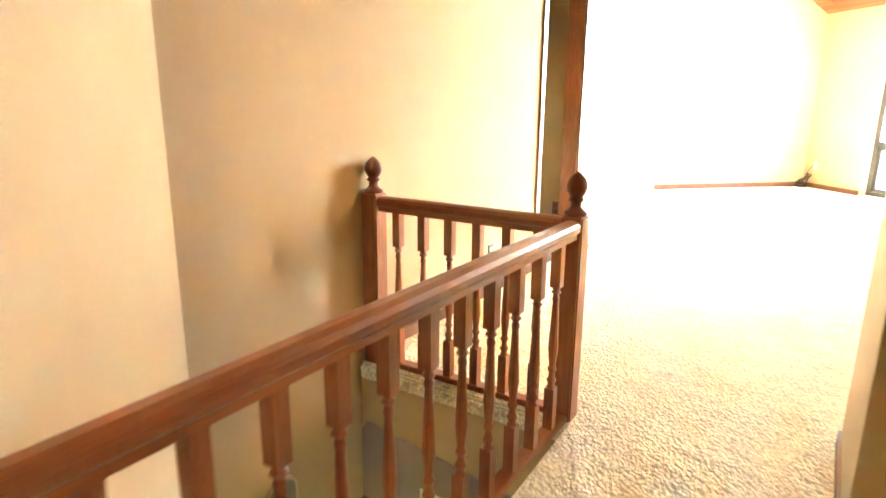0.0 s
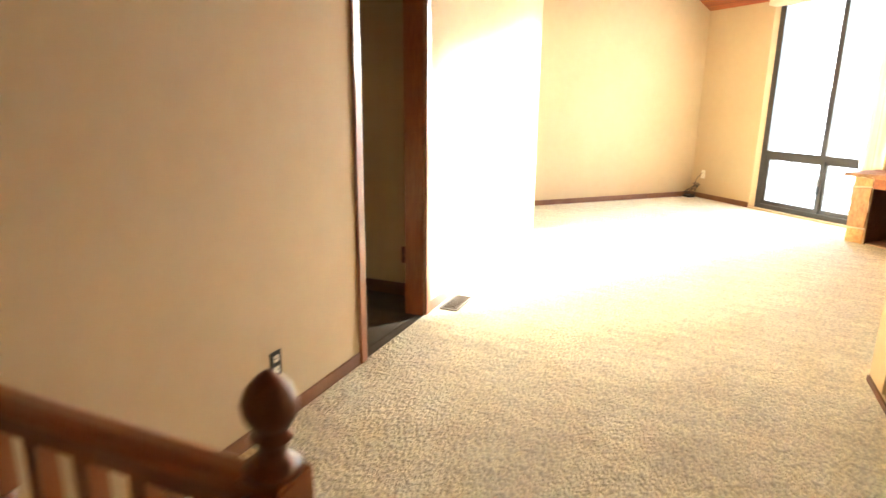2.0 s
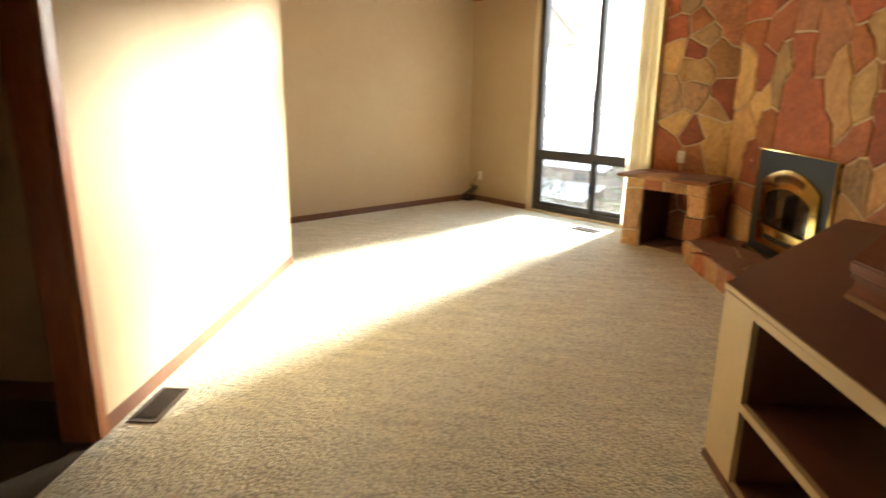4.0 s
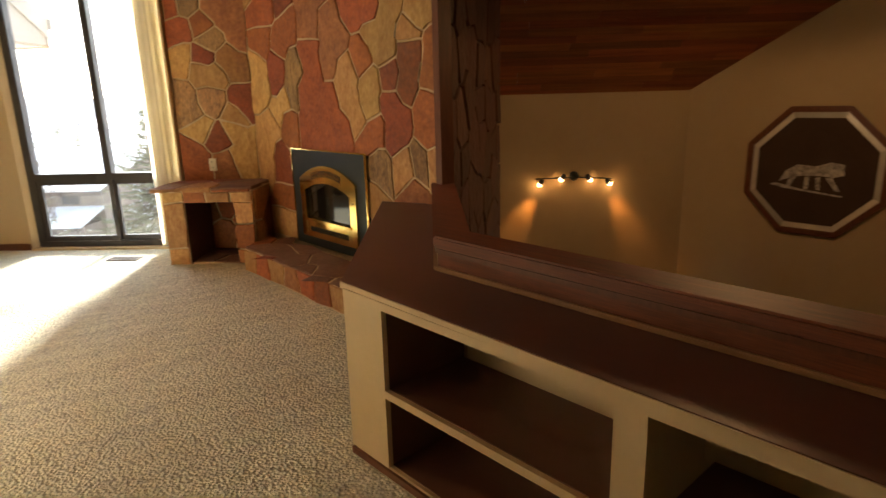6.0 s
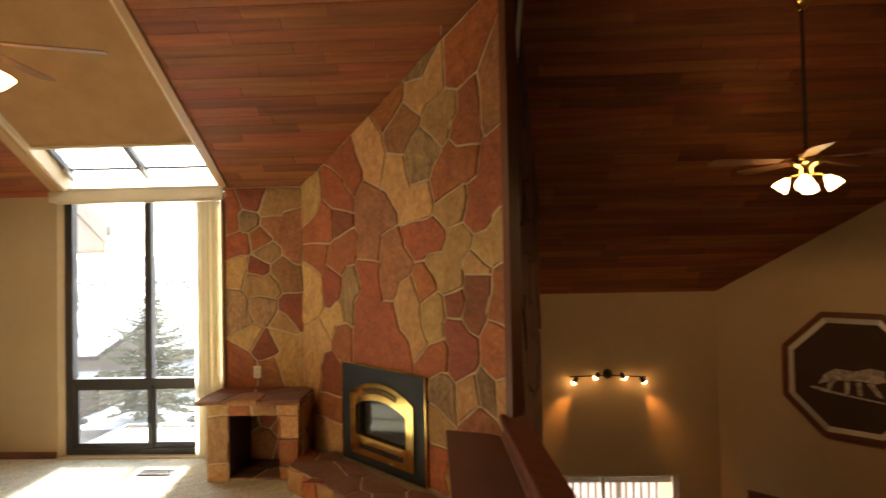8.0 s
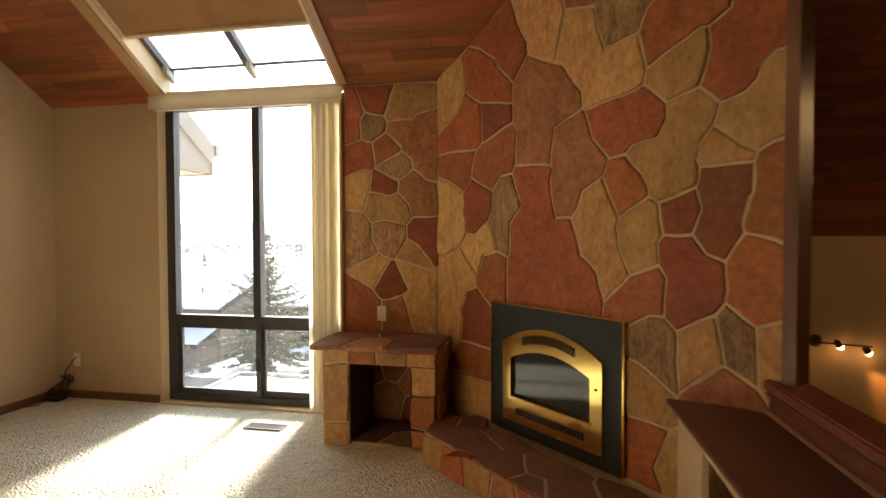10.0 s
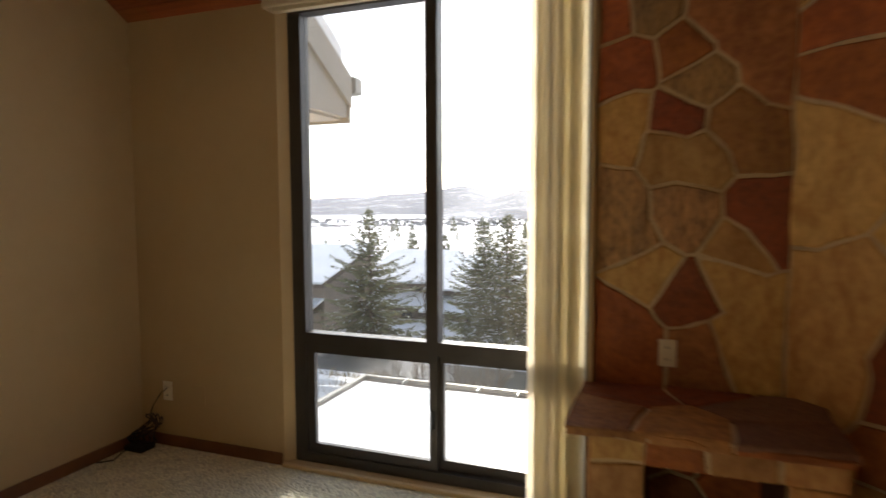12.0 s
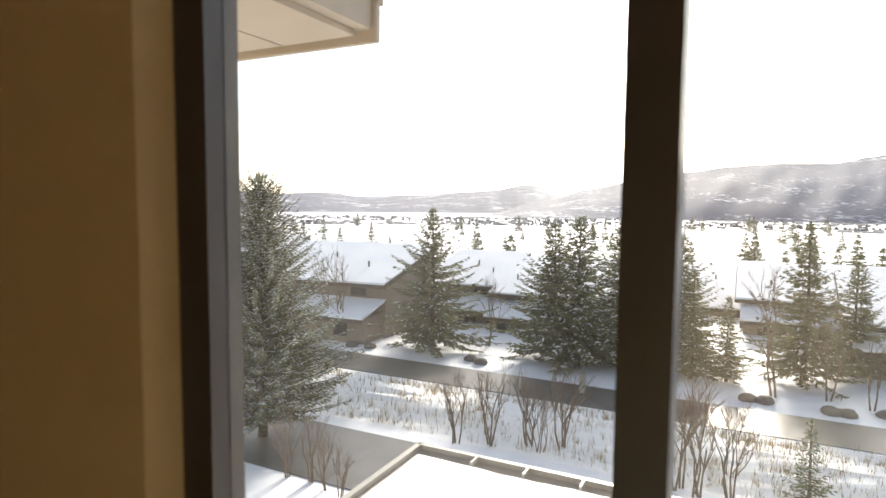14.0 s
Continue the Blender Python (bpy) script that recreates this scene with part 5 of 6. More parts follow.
part("case", turned(B(), [(0.045, 0.0), (0.045, 0.02), (0.035, 0.032)], 16, arm(7.071, 6.81) @ Matrix.Translation((0, 0, -0.50)) @ Matrix.Rotation(radians(90), 4, "X")), WHITE, al, smooth=True)

# ---- lower hall: opening and the rooms past it ----
op = thing("door_2", "dark oak cased opening into a lower room", "opening", kind="structure")
m = arm(0, 0)
for a, b, z0, z1 in ((SO0 - 0.001, SO0 + 0.07, -3.0, OPZ), (SO1 - 0.07, SO1 + 0.001, -3.0, OPZ), (SO0, SO1, OPZ - 0.07, OPZ + 0.001)):
    part("casing", box(B(), a, b, O - 0.02, O + 0.15, z0, z1, m), OAK_DARK, op, bevel=0.005)
w = B()
W4 = 10.6
box(w, 10.76, 10.9, -0.60, 4.4, -3.0, -0.5)
box(w, 8.2, 9.05, 4.4, 4.5, -3.0, -0.5)
box(w, 10.2, 10.9, 4.4, 4.5, -3.0, -0.5)
box(w, 9.05, 10.2, 4.4, 4.5, -3.0, -2.62)
box(w, 9.05, 10.2, 4.4, 4.5, -1.2, -0.5)
box(w, 8.2, 8.3, 2.0, 4.4, -3.0, -0.5)
solid("wall_lower_room", w, PAINT, "cream painted walls of the lower room", "wall", "structure")
w = B()
prism(w, [(8.2, 2.012), P(7.8, O + 0.141), (10.9, -0.6), (10.9, 4.5), (8.2, 4.5)], -0.5, -0.4)
solid("ceiling_lower_room", w, PAINT, "plain ceiling of the lower room", "ceiling", "structure")
wb = thing("wall_bracket", "small dark wooden wall bracket", "bracket")
bm = B()
box(bm, 10.56, 10.759, 3.1, 3.3, -2.22, -2.18)
box(bm, 10.66, 10.759, 3.17, 3.23, -2.42, -2.22)
part("shelf", bm, OAK_DARK, wb)


def plain_window(name, x0, x1, y, z0, z1, label, cols):
    th = thing(name, label, "window", kind="structure")
    bm = B()
    t = 0.045
    for a in ((x0, x0 + t, z0, z1), (x1 - t, x1, z0, z1), (x0 + t, x1 - t, z0, z0 + t), (x0 + t, x1 - t, z1 - t, z1)):
        box(bm, a[0], a[1], y + 0.03, y + 0.1, a[2], a[3])
    for k in range(1, cols):
        x = x0 + (x1 - x0) * k / cols
        box(bm, x - 0.02, x + 0.02, y + 0.03, y + 0.1, z0 + t, z1 - t)
    part("window_frame", bm, WHITE, th)
    p = part("pane", box(B(), x0 + t, x1 - t, y + 0.06, y + 0.066, z0 + t, z1 - t), GLASS, th)
    p.visible_shadow = False
    return th


plain_window("window_3", WX0, WX1, 1.88, WZ0, WZ1, "white framed window of the lower hall", 2)
sky_in = bpy.data.lights.new("window_daylight", "AREA")
sky_in.shape, sky_in.size, sky_in.size_y, sky_in.energy, sky_in.color = "RECTANGLE", 1.05, 1.3, 11.0, (1.0, 0.95, 0.86)
new("window_daylight", sky_in).matrix_world = look((9.62, 4.385, -1.9), (9.62, 3.0, -2.1))
plain_window("window_4", 9.05, 10.2, 4.4, -2.62, -1.2, "window of the lower room", 1)
DECK_WOOD = mat("weathered_deck_wood", (0.20, 0.16, 0.12), 0.8, (0.14, 0.11, 0.08), 5)
deck = thing("deck_railing", "weathered deck railing outside the lower window", "railing")
part("deck_floor", box(B(), 4.0, 12.5, 2.05, 9.5, -3.2, -3.1), SNOW, deck, "snow-covered deck boards")
part("top_rail", box(B(), 4.0, 12.5, 6.4, 6.5, -2.2, -2.13), DECK_WOOD, deck)
part("bottom_rail", box(B(), 4.0, 12.5, 6.42, 6.48, -3.08, -3.03), DECK_WOOD, deck)
me = finish("picket", box(B(), -0.02, 0.02, -0.02, 0.02, -3.03, -2.2), DECK_WOOD)
for i in range(56):
    ob = new("picket", me)
    ob.parent = deck
    ob.location = (4.1 + 0.15 * i, 6.45, 0)
for x in (4.05, 6.0, 8.0, 10.0, 12.4):
    part("post", box(B(), x - 0.05, x + 0.05, 6.4, 6.5, -3.1, -2.2), DECK_WOOD, deck)
bm = prism(B(), [(5.362, -1.86), (5.378, -1.85), (5.468, -3.33), (5.451, -3.335)], -0.5, 0.81)
solid("trim_half_wall", bm, OAK_DARK, "dark oak cladding on the hall side of the half wall", "trim", "structure")  # void_cladding

# ---- outside: eave, garage roof, ground, road, houses, trees, hills ----
GZ = -9.2
eave = thing("eave", "boxed grey eave with board soffit outside the window", "eave", kind="structure")
bm = prism(B(), [(-2.5, 0.16), (1.045, 0.16), (1.045, 0.76), (-2.5, 0.76)], 2.04, lambda x, y: 2.74 - 0.6 * y)
part("box", bm, SOFFIT, eave)
for i in range(13):
    x = 1.0 - i * 0.27
    part("soffit_board", box(B(), x - 0.262, x, 0.17, 0.74, 2.022, 2.039), SOFFIT, eave)
part("fascia", box(B(), -2.5, 1.06, 0.761, 0.785, 2.005, 2.27), SOFFIT, eave, bevel=0.003)
part("rake_board", prism(B(), [(1.046, 0.16), (1.07, 0.16), (1.07, 0.785), (1.046, 0.785)], lambda x, y: 2.58 - 0.6 * y, lambda x, y: 2.78 - 0.6 * y), SOFFIT, eave)
bm = prism(B(), [(-2.5, 0.787), (1.09, 0.787), (1.09, 0.9), (-2.5, 0.9)], 2.2, 2.31)
part("gutter", bm, METAL_EDGE, eave, bevel=0.01)
part("roof_snow", prism(B(), [(-2.5, -0.5), (1.0, -0.5), (1.0, 0.79), (-2.5, 0.79)], lambda x, y: 2.84 - 0.6 * y, lambda x, y: 2.98 - 0.6 * y), SNOW, eave)

gar = thing("garage_roof", "snow-covered low roof below the window", "roof", kind="structure")
RX0, RX1, RY = -0.74, 3.60, 4.30
part("deck", box(B(), RX0, RX1, 0.16, RY, -1.12, -0.87), SIDING, gar)
part("deck_far", box(B(), RX1, 9.0, 2.06, RY, -1.02, -0.87), SIDING, gar)
bm = B()
nx, ny = 70, 30
for x0, x1, y0 in ((RX0 + 0.05, RX1, 0.2), (RX1, 8.9, 2.1)):
    grid = []
    for i in range(nx + 1):
        row = []
        for j in range(ny + 1):
            x = x0 + (x1 - x0) * i / nx
            melt = 0.035 * noise.noise((x * 3.1, 0, 7)) + 0.02 * noise.noise((x * 9.0, 0, 3))
            y = y0 + (RY - 0.12 + melt - y0) * j / ny
            row.append(bm.verts.new((x, y, -0.82 + 0.014 * noise.noise((x * 1.5, y * 1.5, 0)) - (0.045 if j == ny or x == RX0 + 0.05 else 0))))
        grid.append(row)
    for i in range(nx):
        for j in range(ny):
            bm.faces.new((grid[i][j], grid[i + 1][j], grid[i + 1][j + 1], grid[i][j + 1]))
part("snow_blanket", bm, SNOW, gar, smooth=True)
part("edge_strip", box(B(), RX0 - 0.02, 9.0, RY, RY + 0.05, -0.93, -0.82), METAL_EDGE, gar)
part("edge_strip", box(B(), RX0 - 0.04, RX0 + 0.015, 0.2, RY + 0.05, -0.93, -0.82), METAL_EDGE, gar)
for i in range(11):
    x = RX0 + 0.62 + 0.5 * i
    part("snow_guard", box(B(), x, x + 0.022, RY - 0.17, RY + 0.01, -0.84, -0.805), METAL_EDGE, gar)
rail = thing("balcony_rail", "snow-capped balcony rail of the neighbouring unit", "railing")
part("rail", box(B(), -5.0, -0.90, 2.33, 2.41, -0.95, -0.88), SIDING, rail)
part("snow_cap", box(B(), -5.0, -0.90, 2.31, 2.43, -0.88, -0.815), SNOW, rail, bevel=0.02)
part("post", box(B(), -2.3, -2.22, 2.33, 2.41, GZ, -0.95), SIDING, rail)
part("post", box(B(), -4.2, -4.12, 2.33, 2.41, GZ, -0.95), SIDING, rail)


def ground_z(x, y):
    """Level by the road, a gentle meadow beyond, then a drop to the valley floor."""
    far = max(0.0, math.hypot(x, y) - 60)
    t = min(1.0, max(0.0, (far - 260) / 600))
    bank = 0.7 * math.exp(-((y - 26.5) / 2.2) ** 2) if abs(x) < 200 else 0
    return GZ - 0.006 * min(far, 300) - 26 * t * t * (3 - 2 * t) + bank


bm = B()
ys = [-60, -20, -9, 0, 6, 12, 16, 17, 22, 23] + [23.5 + 0.5 * i for i in range(14)] + [30.6, 34.6, 35.5, 38, 42, 50, 60, 80, 95, 120, 150, 190, 240, 300, 370, 450, 550, 660, 780, 900, 1100, 1500, 2200, 4500]
xs = [-4500, -2000, -1200, -900, -700, -550, -420, -320, -240, -180, -130, -95, -70] + [-50 + 2.5 * i for i in range(33)] + [40, 60, 85, 120, 170, 240, 340, 500, 800, 1500, 4500]
rng = random.Random(2)
vs = []
for x in xs:
    row = []
    for y in ys:
        z = ground_z(x, y)
        if 23 < y < 30.4:
            z += rng.uniform(-0.12, 0.12)
        if 16.5 < y < 22.5 or 30.5 < y < 34.7:
            z = GZ - 0.03
        row.append(bm.verts.new((x, y, z)))
    vs.append(row)
for i in range(len(xs) - 1):
    for j in range(len(ys) - 1):
        f = bm.faces.new((vs[i][j], vs[i + 1][j], vs[i + 1][j + 1], vs[i][j + 1]))
        f.material_index = 1 if 22.5 < (ys[j] + ys[j + 1]) / 2 < 30.5 else 0
me = finish("ground", bm, SNOW)
me.materials.append(SNOW_ROUGH)
tagged(new("ground", me), "snow-covered ground running out to the valley", "ground", kind="structure")
for name, y0, y1 in (("road_1", 17.2, 22.2), ("road_2", 30.7, 34.4)):
    bm = box(B(), -200, 200, y0, y1, GZ - 0.2, GZ + 0.01)
    solid(name, bm, ASPHALT, "wet grey asphalt road between snow banks", "road", "structure")
rng = random.Random(77)
bm = B()
for i in range(5000):
    x, y = rng.uniform(-28, 16), rng.uniform(23.2, 30.2)
    if noise.noise((x * 0.35, y * 0.5, 4)) < rng.uniform(-0.5, 0.35):
        continue
    z = ground_z(x, y) - 0.1
    for k in range(3):
        a, h = rng.uniform(0, 6.28), rng.uniform(0.25, 0.6)
        b = Vector((x + rng.uniform(-0.1, 0.1), y + rng.uniform(-0.1, 0.1), z))
        t = b + Vector((math.cos(a) * 0.15, math.sin(a) * 0.15, h))
        s = Vector((-math.sin(a), math.cos(a), 0)) * 0.018
        bm.faces.new([bm.verts.new(c) for c in (b - s, b + s, t)])
solid("dry_grass", bm, mat("dry_grass", (0.42, 0.33, 0.19), 0.9, (0.32, 0.24, 0.13), 2), "dry tan grass standing in the snow bank", "grass", "stuff")


HOUSE_TRIM = mat("dark_brown_house_trim", (0.10, 0.075, 0.06), 0.8, (0.08, 0.06, 0.05), 1)


def townhouse(at, w, label, h=1.0, turn=0.0, windows=3, garage=False):
    """Two storeys: upper block with a low snowy shed roof, lower block in front with its own."""
    th = thing("townhouse", label, "house", "townhouses", at=at)
    th.rotation_euler = (0, 0, radians(turn))
    H = 4.5 * h
    part("wall", prism(B(), [(0, 0), (w, 0), (w, 9), (0, 9)], 0, lambda x, y: H + 0.24 * y), HOUSE, th)
    part("lower_wall", box(B(), 0.3, w - 0.3, -2.6, 0, 0, 2.0), HOUSE, th)
    part("roof", prism(B(), [(-0.4, -0.9), (w + 0.4, -0.9), (w + 0.4, 9.2), (-0.4, 9.2)], lambda x, y: H + 0.24 * y + 0.05, lambda x, y: H + 0.24 * y + 0.26), SNOW, th, "roof under thick snow")
    part("fascia", box(B(), -0.4, w + 0.4, -0.97, -0.9, H - 0.42, H - 0.12), HOUSE_TRIM, th)
    for x in (-0.46, w + 0.4):
        part("rake_board", prism(B(), [(x, -0.9), (x + 0.06, -0.9), (x + 0.06, 9.2), (x, 9.2)], lambda x, y: H + 0.24 * y - 0.2, lambda x, y: H + 0.24 * y + 0.18), HOUSE_TRIM, th)
    part("lower_roof", prism(B(), [(0, -3.5), (w, -3.5), (w, 0), (0, 0)], lambda x, y: 2.95 + 0.26 * y, lambda x, y: 3.13 + 0.26 * y), SNOW, th, "porch roof under snow")
    part("lower_fascia", box(B(), 0, w, -3.56, -3.5, 1.76, 2.06), HOUSE_TRIM, th)
    for i in range(windows):
        x = w * (i + 0.5) / windows
        wd = part("window", box(B(), x - 0.75, x + 0.75, -0.05, 0.0, H - 1.25, H - 0.5), HOUSE_TRIM, th)
        part("pane", box(B(), x - 0.66, x - 0.03, -0.07, -0.05, H - 1.18, H - 0.57), DARK_PANE, wd)
        part("pane", box(B(), x + 0.03, x + 0.66, -0.07, -0.05, H - 1.18, H - 0.57), DARK_PANE, wd)
        wd = part("window", box(B(), x - 0.65, x + 0.55, -2.65, -2.6, 0.5, 1.6), HOUSE_TRIM, th)
        part("pane", box(B(), x - 0.56, x + 0.46, -2.67, -2.65, 0.58, 1.52), DARK_PANE, wd)
    for i in range(3):
        x, y = w * (0.2 + 0.3 * i), 2.5 + 2.0 * (i % 2)
        part("vent_pipe", tube(B(), [(x, y, H + 0.2 * y), (x, y, H + 0.24 * y + 0.75)], 0.07), HOUSE_TRIM, th)
    return th


townhouse((-38.2, 38.6, GZ), 15.0, "tan two-storey townhouse with snow-covered roofs behind a spruce", turn=3, windows=3)
townhouse((-50.5, 39.6, GZ + 0.4), 11.6, "tan townhouse end unit with a stepped snowy roof", turn=3, windows=3)
townhouse((-25.6, 51.0, GZ - 0.9), 7.4, "tan townhouse set back between two spruces", h=0.92, turn=3, windows=2)
townhouse((-17.8, 49.5, GZ - 0.9), 6.4, "tan townhouse with a short porch roof", h=0.85, turn=3, windows=2)
townhouse((-10.8, 49.0, GZ - 0.9), 8.0, "tan townhouse half hidden by roadside spruces", h=0.88, turn=3, windows=2)
townhouse((2.0, 58.0, GZ - 0.8), 12.0, "low tan house behind the bare trees", h=0.8, windows=3)
townhouse((8.6, 47.0, GZ - 0.2), 13.0, "low tan house beyond the road", h=0.74, turn=-3, windows=3)
townhouse((-5.0, 66.0, GZ - 1.2), 9.0, "low house with a white roof among trees", h=0.6, windows=2)


def facets(name, verts, faces, material):
    me = bpy.data.meshes.new(name)
    me.from_pydata(verts, [], faces)
    me.materials.append(material)
    return me


def spruce_meshes(h, width, seed, tiers, sprays, snow, droop=0.42, clump=0.42, blunt=0.0):
    """Trunk, boughs with feathered twigs on both sides, and snow lying on some of them."""
    rng = random.Random(seed)
    trunk = tube(B(), [(0, 0, 0), (0.01 * h, 0, h * 0.5), (0, 0, h * 0.99)], lambda t: 0.018 * h * (1 - t) + 0.012, 7)
    nv, nf, sv, sf = [], [], [], []

    def leaf(verts, faces, pts):
        faces.append(tuple(range(len(verts), len(verts) + len(pts))))
        verts.extend(pts)

    up = Vector((0, 0, 1))
    for t in range(tiers):
        f = (t + rng.uniform(-0.3, 0.3)) / (tiers - 1)
        f = min(max(f, 0.0), 1.0)
        z = h * (0.09 + 0.88 * f)
        reach = width * ((1 - f) ** (1.15 - blunt * 0.35)) * (1.0 if f > 0.12 else 0.75 + 2 * f) + 0.06
        slope = -droop + (droop + 0.75) * f ** 1.5
        n = max(5, int(sprays * (1 - 0.4 * f)))
        for k in range(n):
            a = 2 * math.pi * (k + rng.random()) / n + t * 1.7
            r = reach * rng.choice((0.55, 0.75, 0.9, 1.0, 1.15)) * rng.uniform(0.9, 1.08)
            out = Vector((math.cos(a), math.sin(a), 0))
            side = Vector((-math.sin(a), math.cos(a), 0))
            bend = rng.uniform(0.2, 0.45)

            def axis(u):
                return out * (r * u) + side * (0.05 * r * math.sin(3 * u + a)) + Vector((0, 0, z + r * (slope * u + bend * u * u)))

            if r > 0.5:
                tube(trunk, [axis(q) for q in (0.0, 0.5, 0.97)], lambda q: 0.0035 * h * (1 - 0.85 * q), 3)
            steps = max(3, int(r / (clump * 0.42)))
            for i in range(steps):
                u = 0.12 + 0.9 * (i + rng.random() * 0.5) / steps
                c = axis(u)
                size = clump * rng.uniform(0.6, 1.3) * (1.25 - 0.65 * u) * (1.0 - 0.5 * f)
                for e in (-1, 1):
                    d = (out * rng.uniform(0.5, 1.0) + side * e * rng.uniform(0.4, 0.9) + up * rng.uniform(-0.45, 0.15)).normalized()
                    tip, half = c + d * size, c + d * size * 0.45
                    flat_dir = d.cross(up).normalized() * size * 0.15
                    leaf(nv, nf, (c, half + flat_dir, tip, half - flat_dir))
                    leaf(nv, nf, (c, half + up * size * 0.13, tip, half - up * size * 0.16))
                    if rng.random() < snow:
                        lift = up * size * 0.15
                        leaf(sv, sf, (c + lift, half + flat_dir * 0.9 + lift, c + d * size * 0.8 + lift * 0.7, half - flat_dir * 0.9 + lift))
                        leaf(sv, sf, (c + lift, half + lift * 1.7, c + d * size * 0.8 + lift * 0.7, half + lift * 0.4))
                if rng.random() < 0.55:
                    d = (out * 0.4 + side * rng.uniform(-0.4, 0.4) - up).normalized()
                    w = side * size * 0.12
                    leaf(nv, nf, (c - w, c + w, c + d * size * rng.uniform(0.5, 0.9)))
            tip = axis(1.0)
            d = (axis(1.0) - axis(0.9)).normalized()
            w = d.cross(up).normalized() * clump * 0.1
            leaf(nv, nf, (tip - d * clump * 0.4, tip - d * 0.1 * clump + w, tip + d * clump * 0.45, tip - d * 0.1 * clump - w))
    for k in range(4):
        w = Vector((math.cos(k * 0.8), math.sin(k * 0.8), 0)) * 0.05
        leaf(nv, nf, (Vector((0, 0, h * 0.94)) - w, Vector((0, 0, h * 0.94)) + w, Vector((0, 0, h * 1.02))))
    return finish("trunk", trunk, BARK), facets("crown", nv, nf, NEEDLE), facets("snow", sv, sf, NEEDLE_SNOW)


def tree(at, meshes, label, name="spruce_tree", group="", turn=0.0, scale=1.0):
    th = thing(name, label, "tree", group, at=at)
    th.rotation_euler, th.scale = (0, 0, turn), (scale, scale, scale)
    for part_name, me in zip(("trunk", "crown", "snow"), meshes):
        ob = new(part_name, me)
        ob.parent = th
    return th


tree((-18.4, 38.2, GZ), spruce_meshes(10.6, 5.2, 11, 27, 11, 0.12, clump=0.58, blunt=0.5), "tall open spruce dusted with snow before the houses")
tree((-17.4, 19.6, GZ), spruce_meshes(12.2, 4.3, 12, 48, 22, 0.6, droop=0.15, clump=0.34, blunt=1.4), "dense dark green pine flecked with snow", "pine_tree")
CLUMP = [spruce_meshes(9.8, 4.4, 13 + k, 25, 12, 0.22, clump=0.62, blunt=0.9) for k in range(3)]
for i, (x, y, sc) in enumerate(((-9.6, 39.6, 0.98), (-7.6, 38.6, 1.03), (-5.2, 40.4, 1.0), (-3.0, 41.5, 0.86), (-1.7, 43.0, 0.9))):
    tree((x, y, GZ), CLUMP[i % 3], "dark spruce in a clump beside the road", group="roadside spruces", turn=i * 1.9, scale=sc)
TALL = spruce_meshes(10.0, 3.9, 26, 24, 10, 0.10, clump=0.6, blunt=0.1)
tree((5.6, 41.5, GZ), TALL, "tall spruce behind a bare tree", group="tall spruces")
tree((8.6, 44.5, GZ), TALL, "tall spruce behind a bare tree", group="tall spruces", turn=2.2, scale=0.8)
SMALL = spruce_meshes(6.8, 2.1, 16, 20, 9, 0.12, clump=0.5, blunt=0.2)
tree((-0.6, 39.0, GZ), SMALL, "young green spruce near the road", group="young spruces")
tree((1.4, 39.4, GZ), SMALL, "young green spruce near the road", group="young spruces", turn=2.0, scale=0.78)
tree((4.1, 20.2, GZ), spruce_meshes(4.3, 1.25, 18, 17, 8, 0.5, clump=0.3), "small snowy spruce on the bank")
FAR = spruce_meshes(6.0, 2.2, 19, 12, 7, 0.05, clump=0.8)
tree((-34.5, 84.0, GZ - 0.5), FAR, "dark spruce behind the snowy roofs", group="meadow spruces", scale=1.15)
tree((-24.0, 70.0, GZ - 0.3), FAR, "dark spruce behind the snowy roofs", group="meadow spruces", turn=1.0, scale=1.2)
for i, (b, d, sc) in enumerate(((6.5, 70, 0.9), (3.0, 95, 1.0), (1.0, 80, 0.7), (-2.0, 110, 1.1), (-4.5, 90, 0.9), (-6.0, 120, 1.2), (-8.0, 100, 0.9), (-9.0, 130, 1.1), (5.0, 125, 1.0), (-1.0, 140, 1.0), (-11.0, 95, 1.0), (20.0, 120, 0.8), (23.0, 135, 0.9), (33.0, 140, 1.0), (36.0, 150, 0.9), (37.5, 145, 0.8))):
    x, y = -math.sin(radians(b)) * d, math.cos(radians(b)) * d
    tree((x, y, ground_z(x, y) - 0.2), FAR, "dark spruce on the snowy meadow", group="meadow spruces", turn=i * 1.1, scale=sc)
rng = random.Random(31)
for i in range(70):
    d = rng.uniform(130, 360)
    a = radians(rng.uniform(-24, 66))
    x, y = -math.sin(a) * d, math.cos(a) * d
    tree((x, y, ground_z(x, y) - 0.1), FAR, "dark far spruce on the snowy valley floor", group="valley trees", turn=rng.uniform(0, 6), scale=rng.uniform(0.5, 1.0) * (0.7 + d / 500))


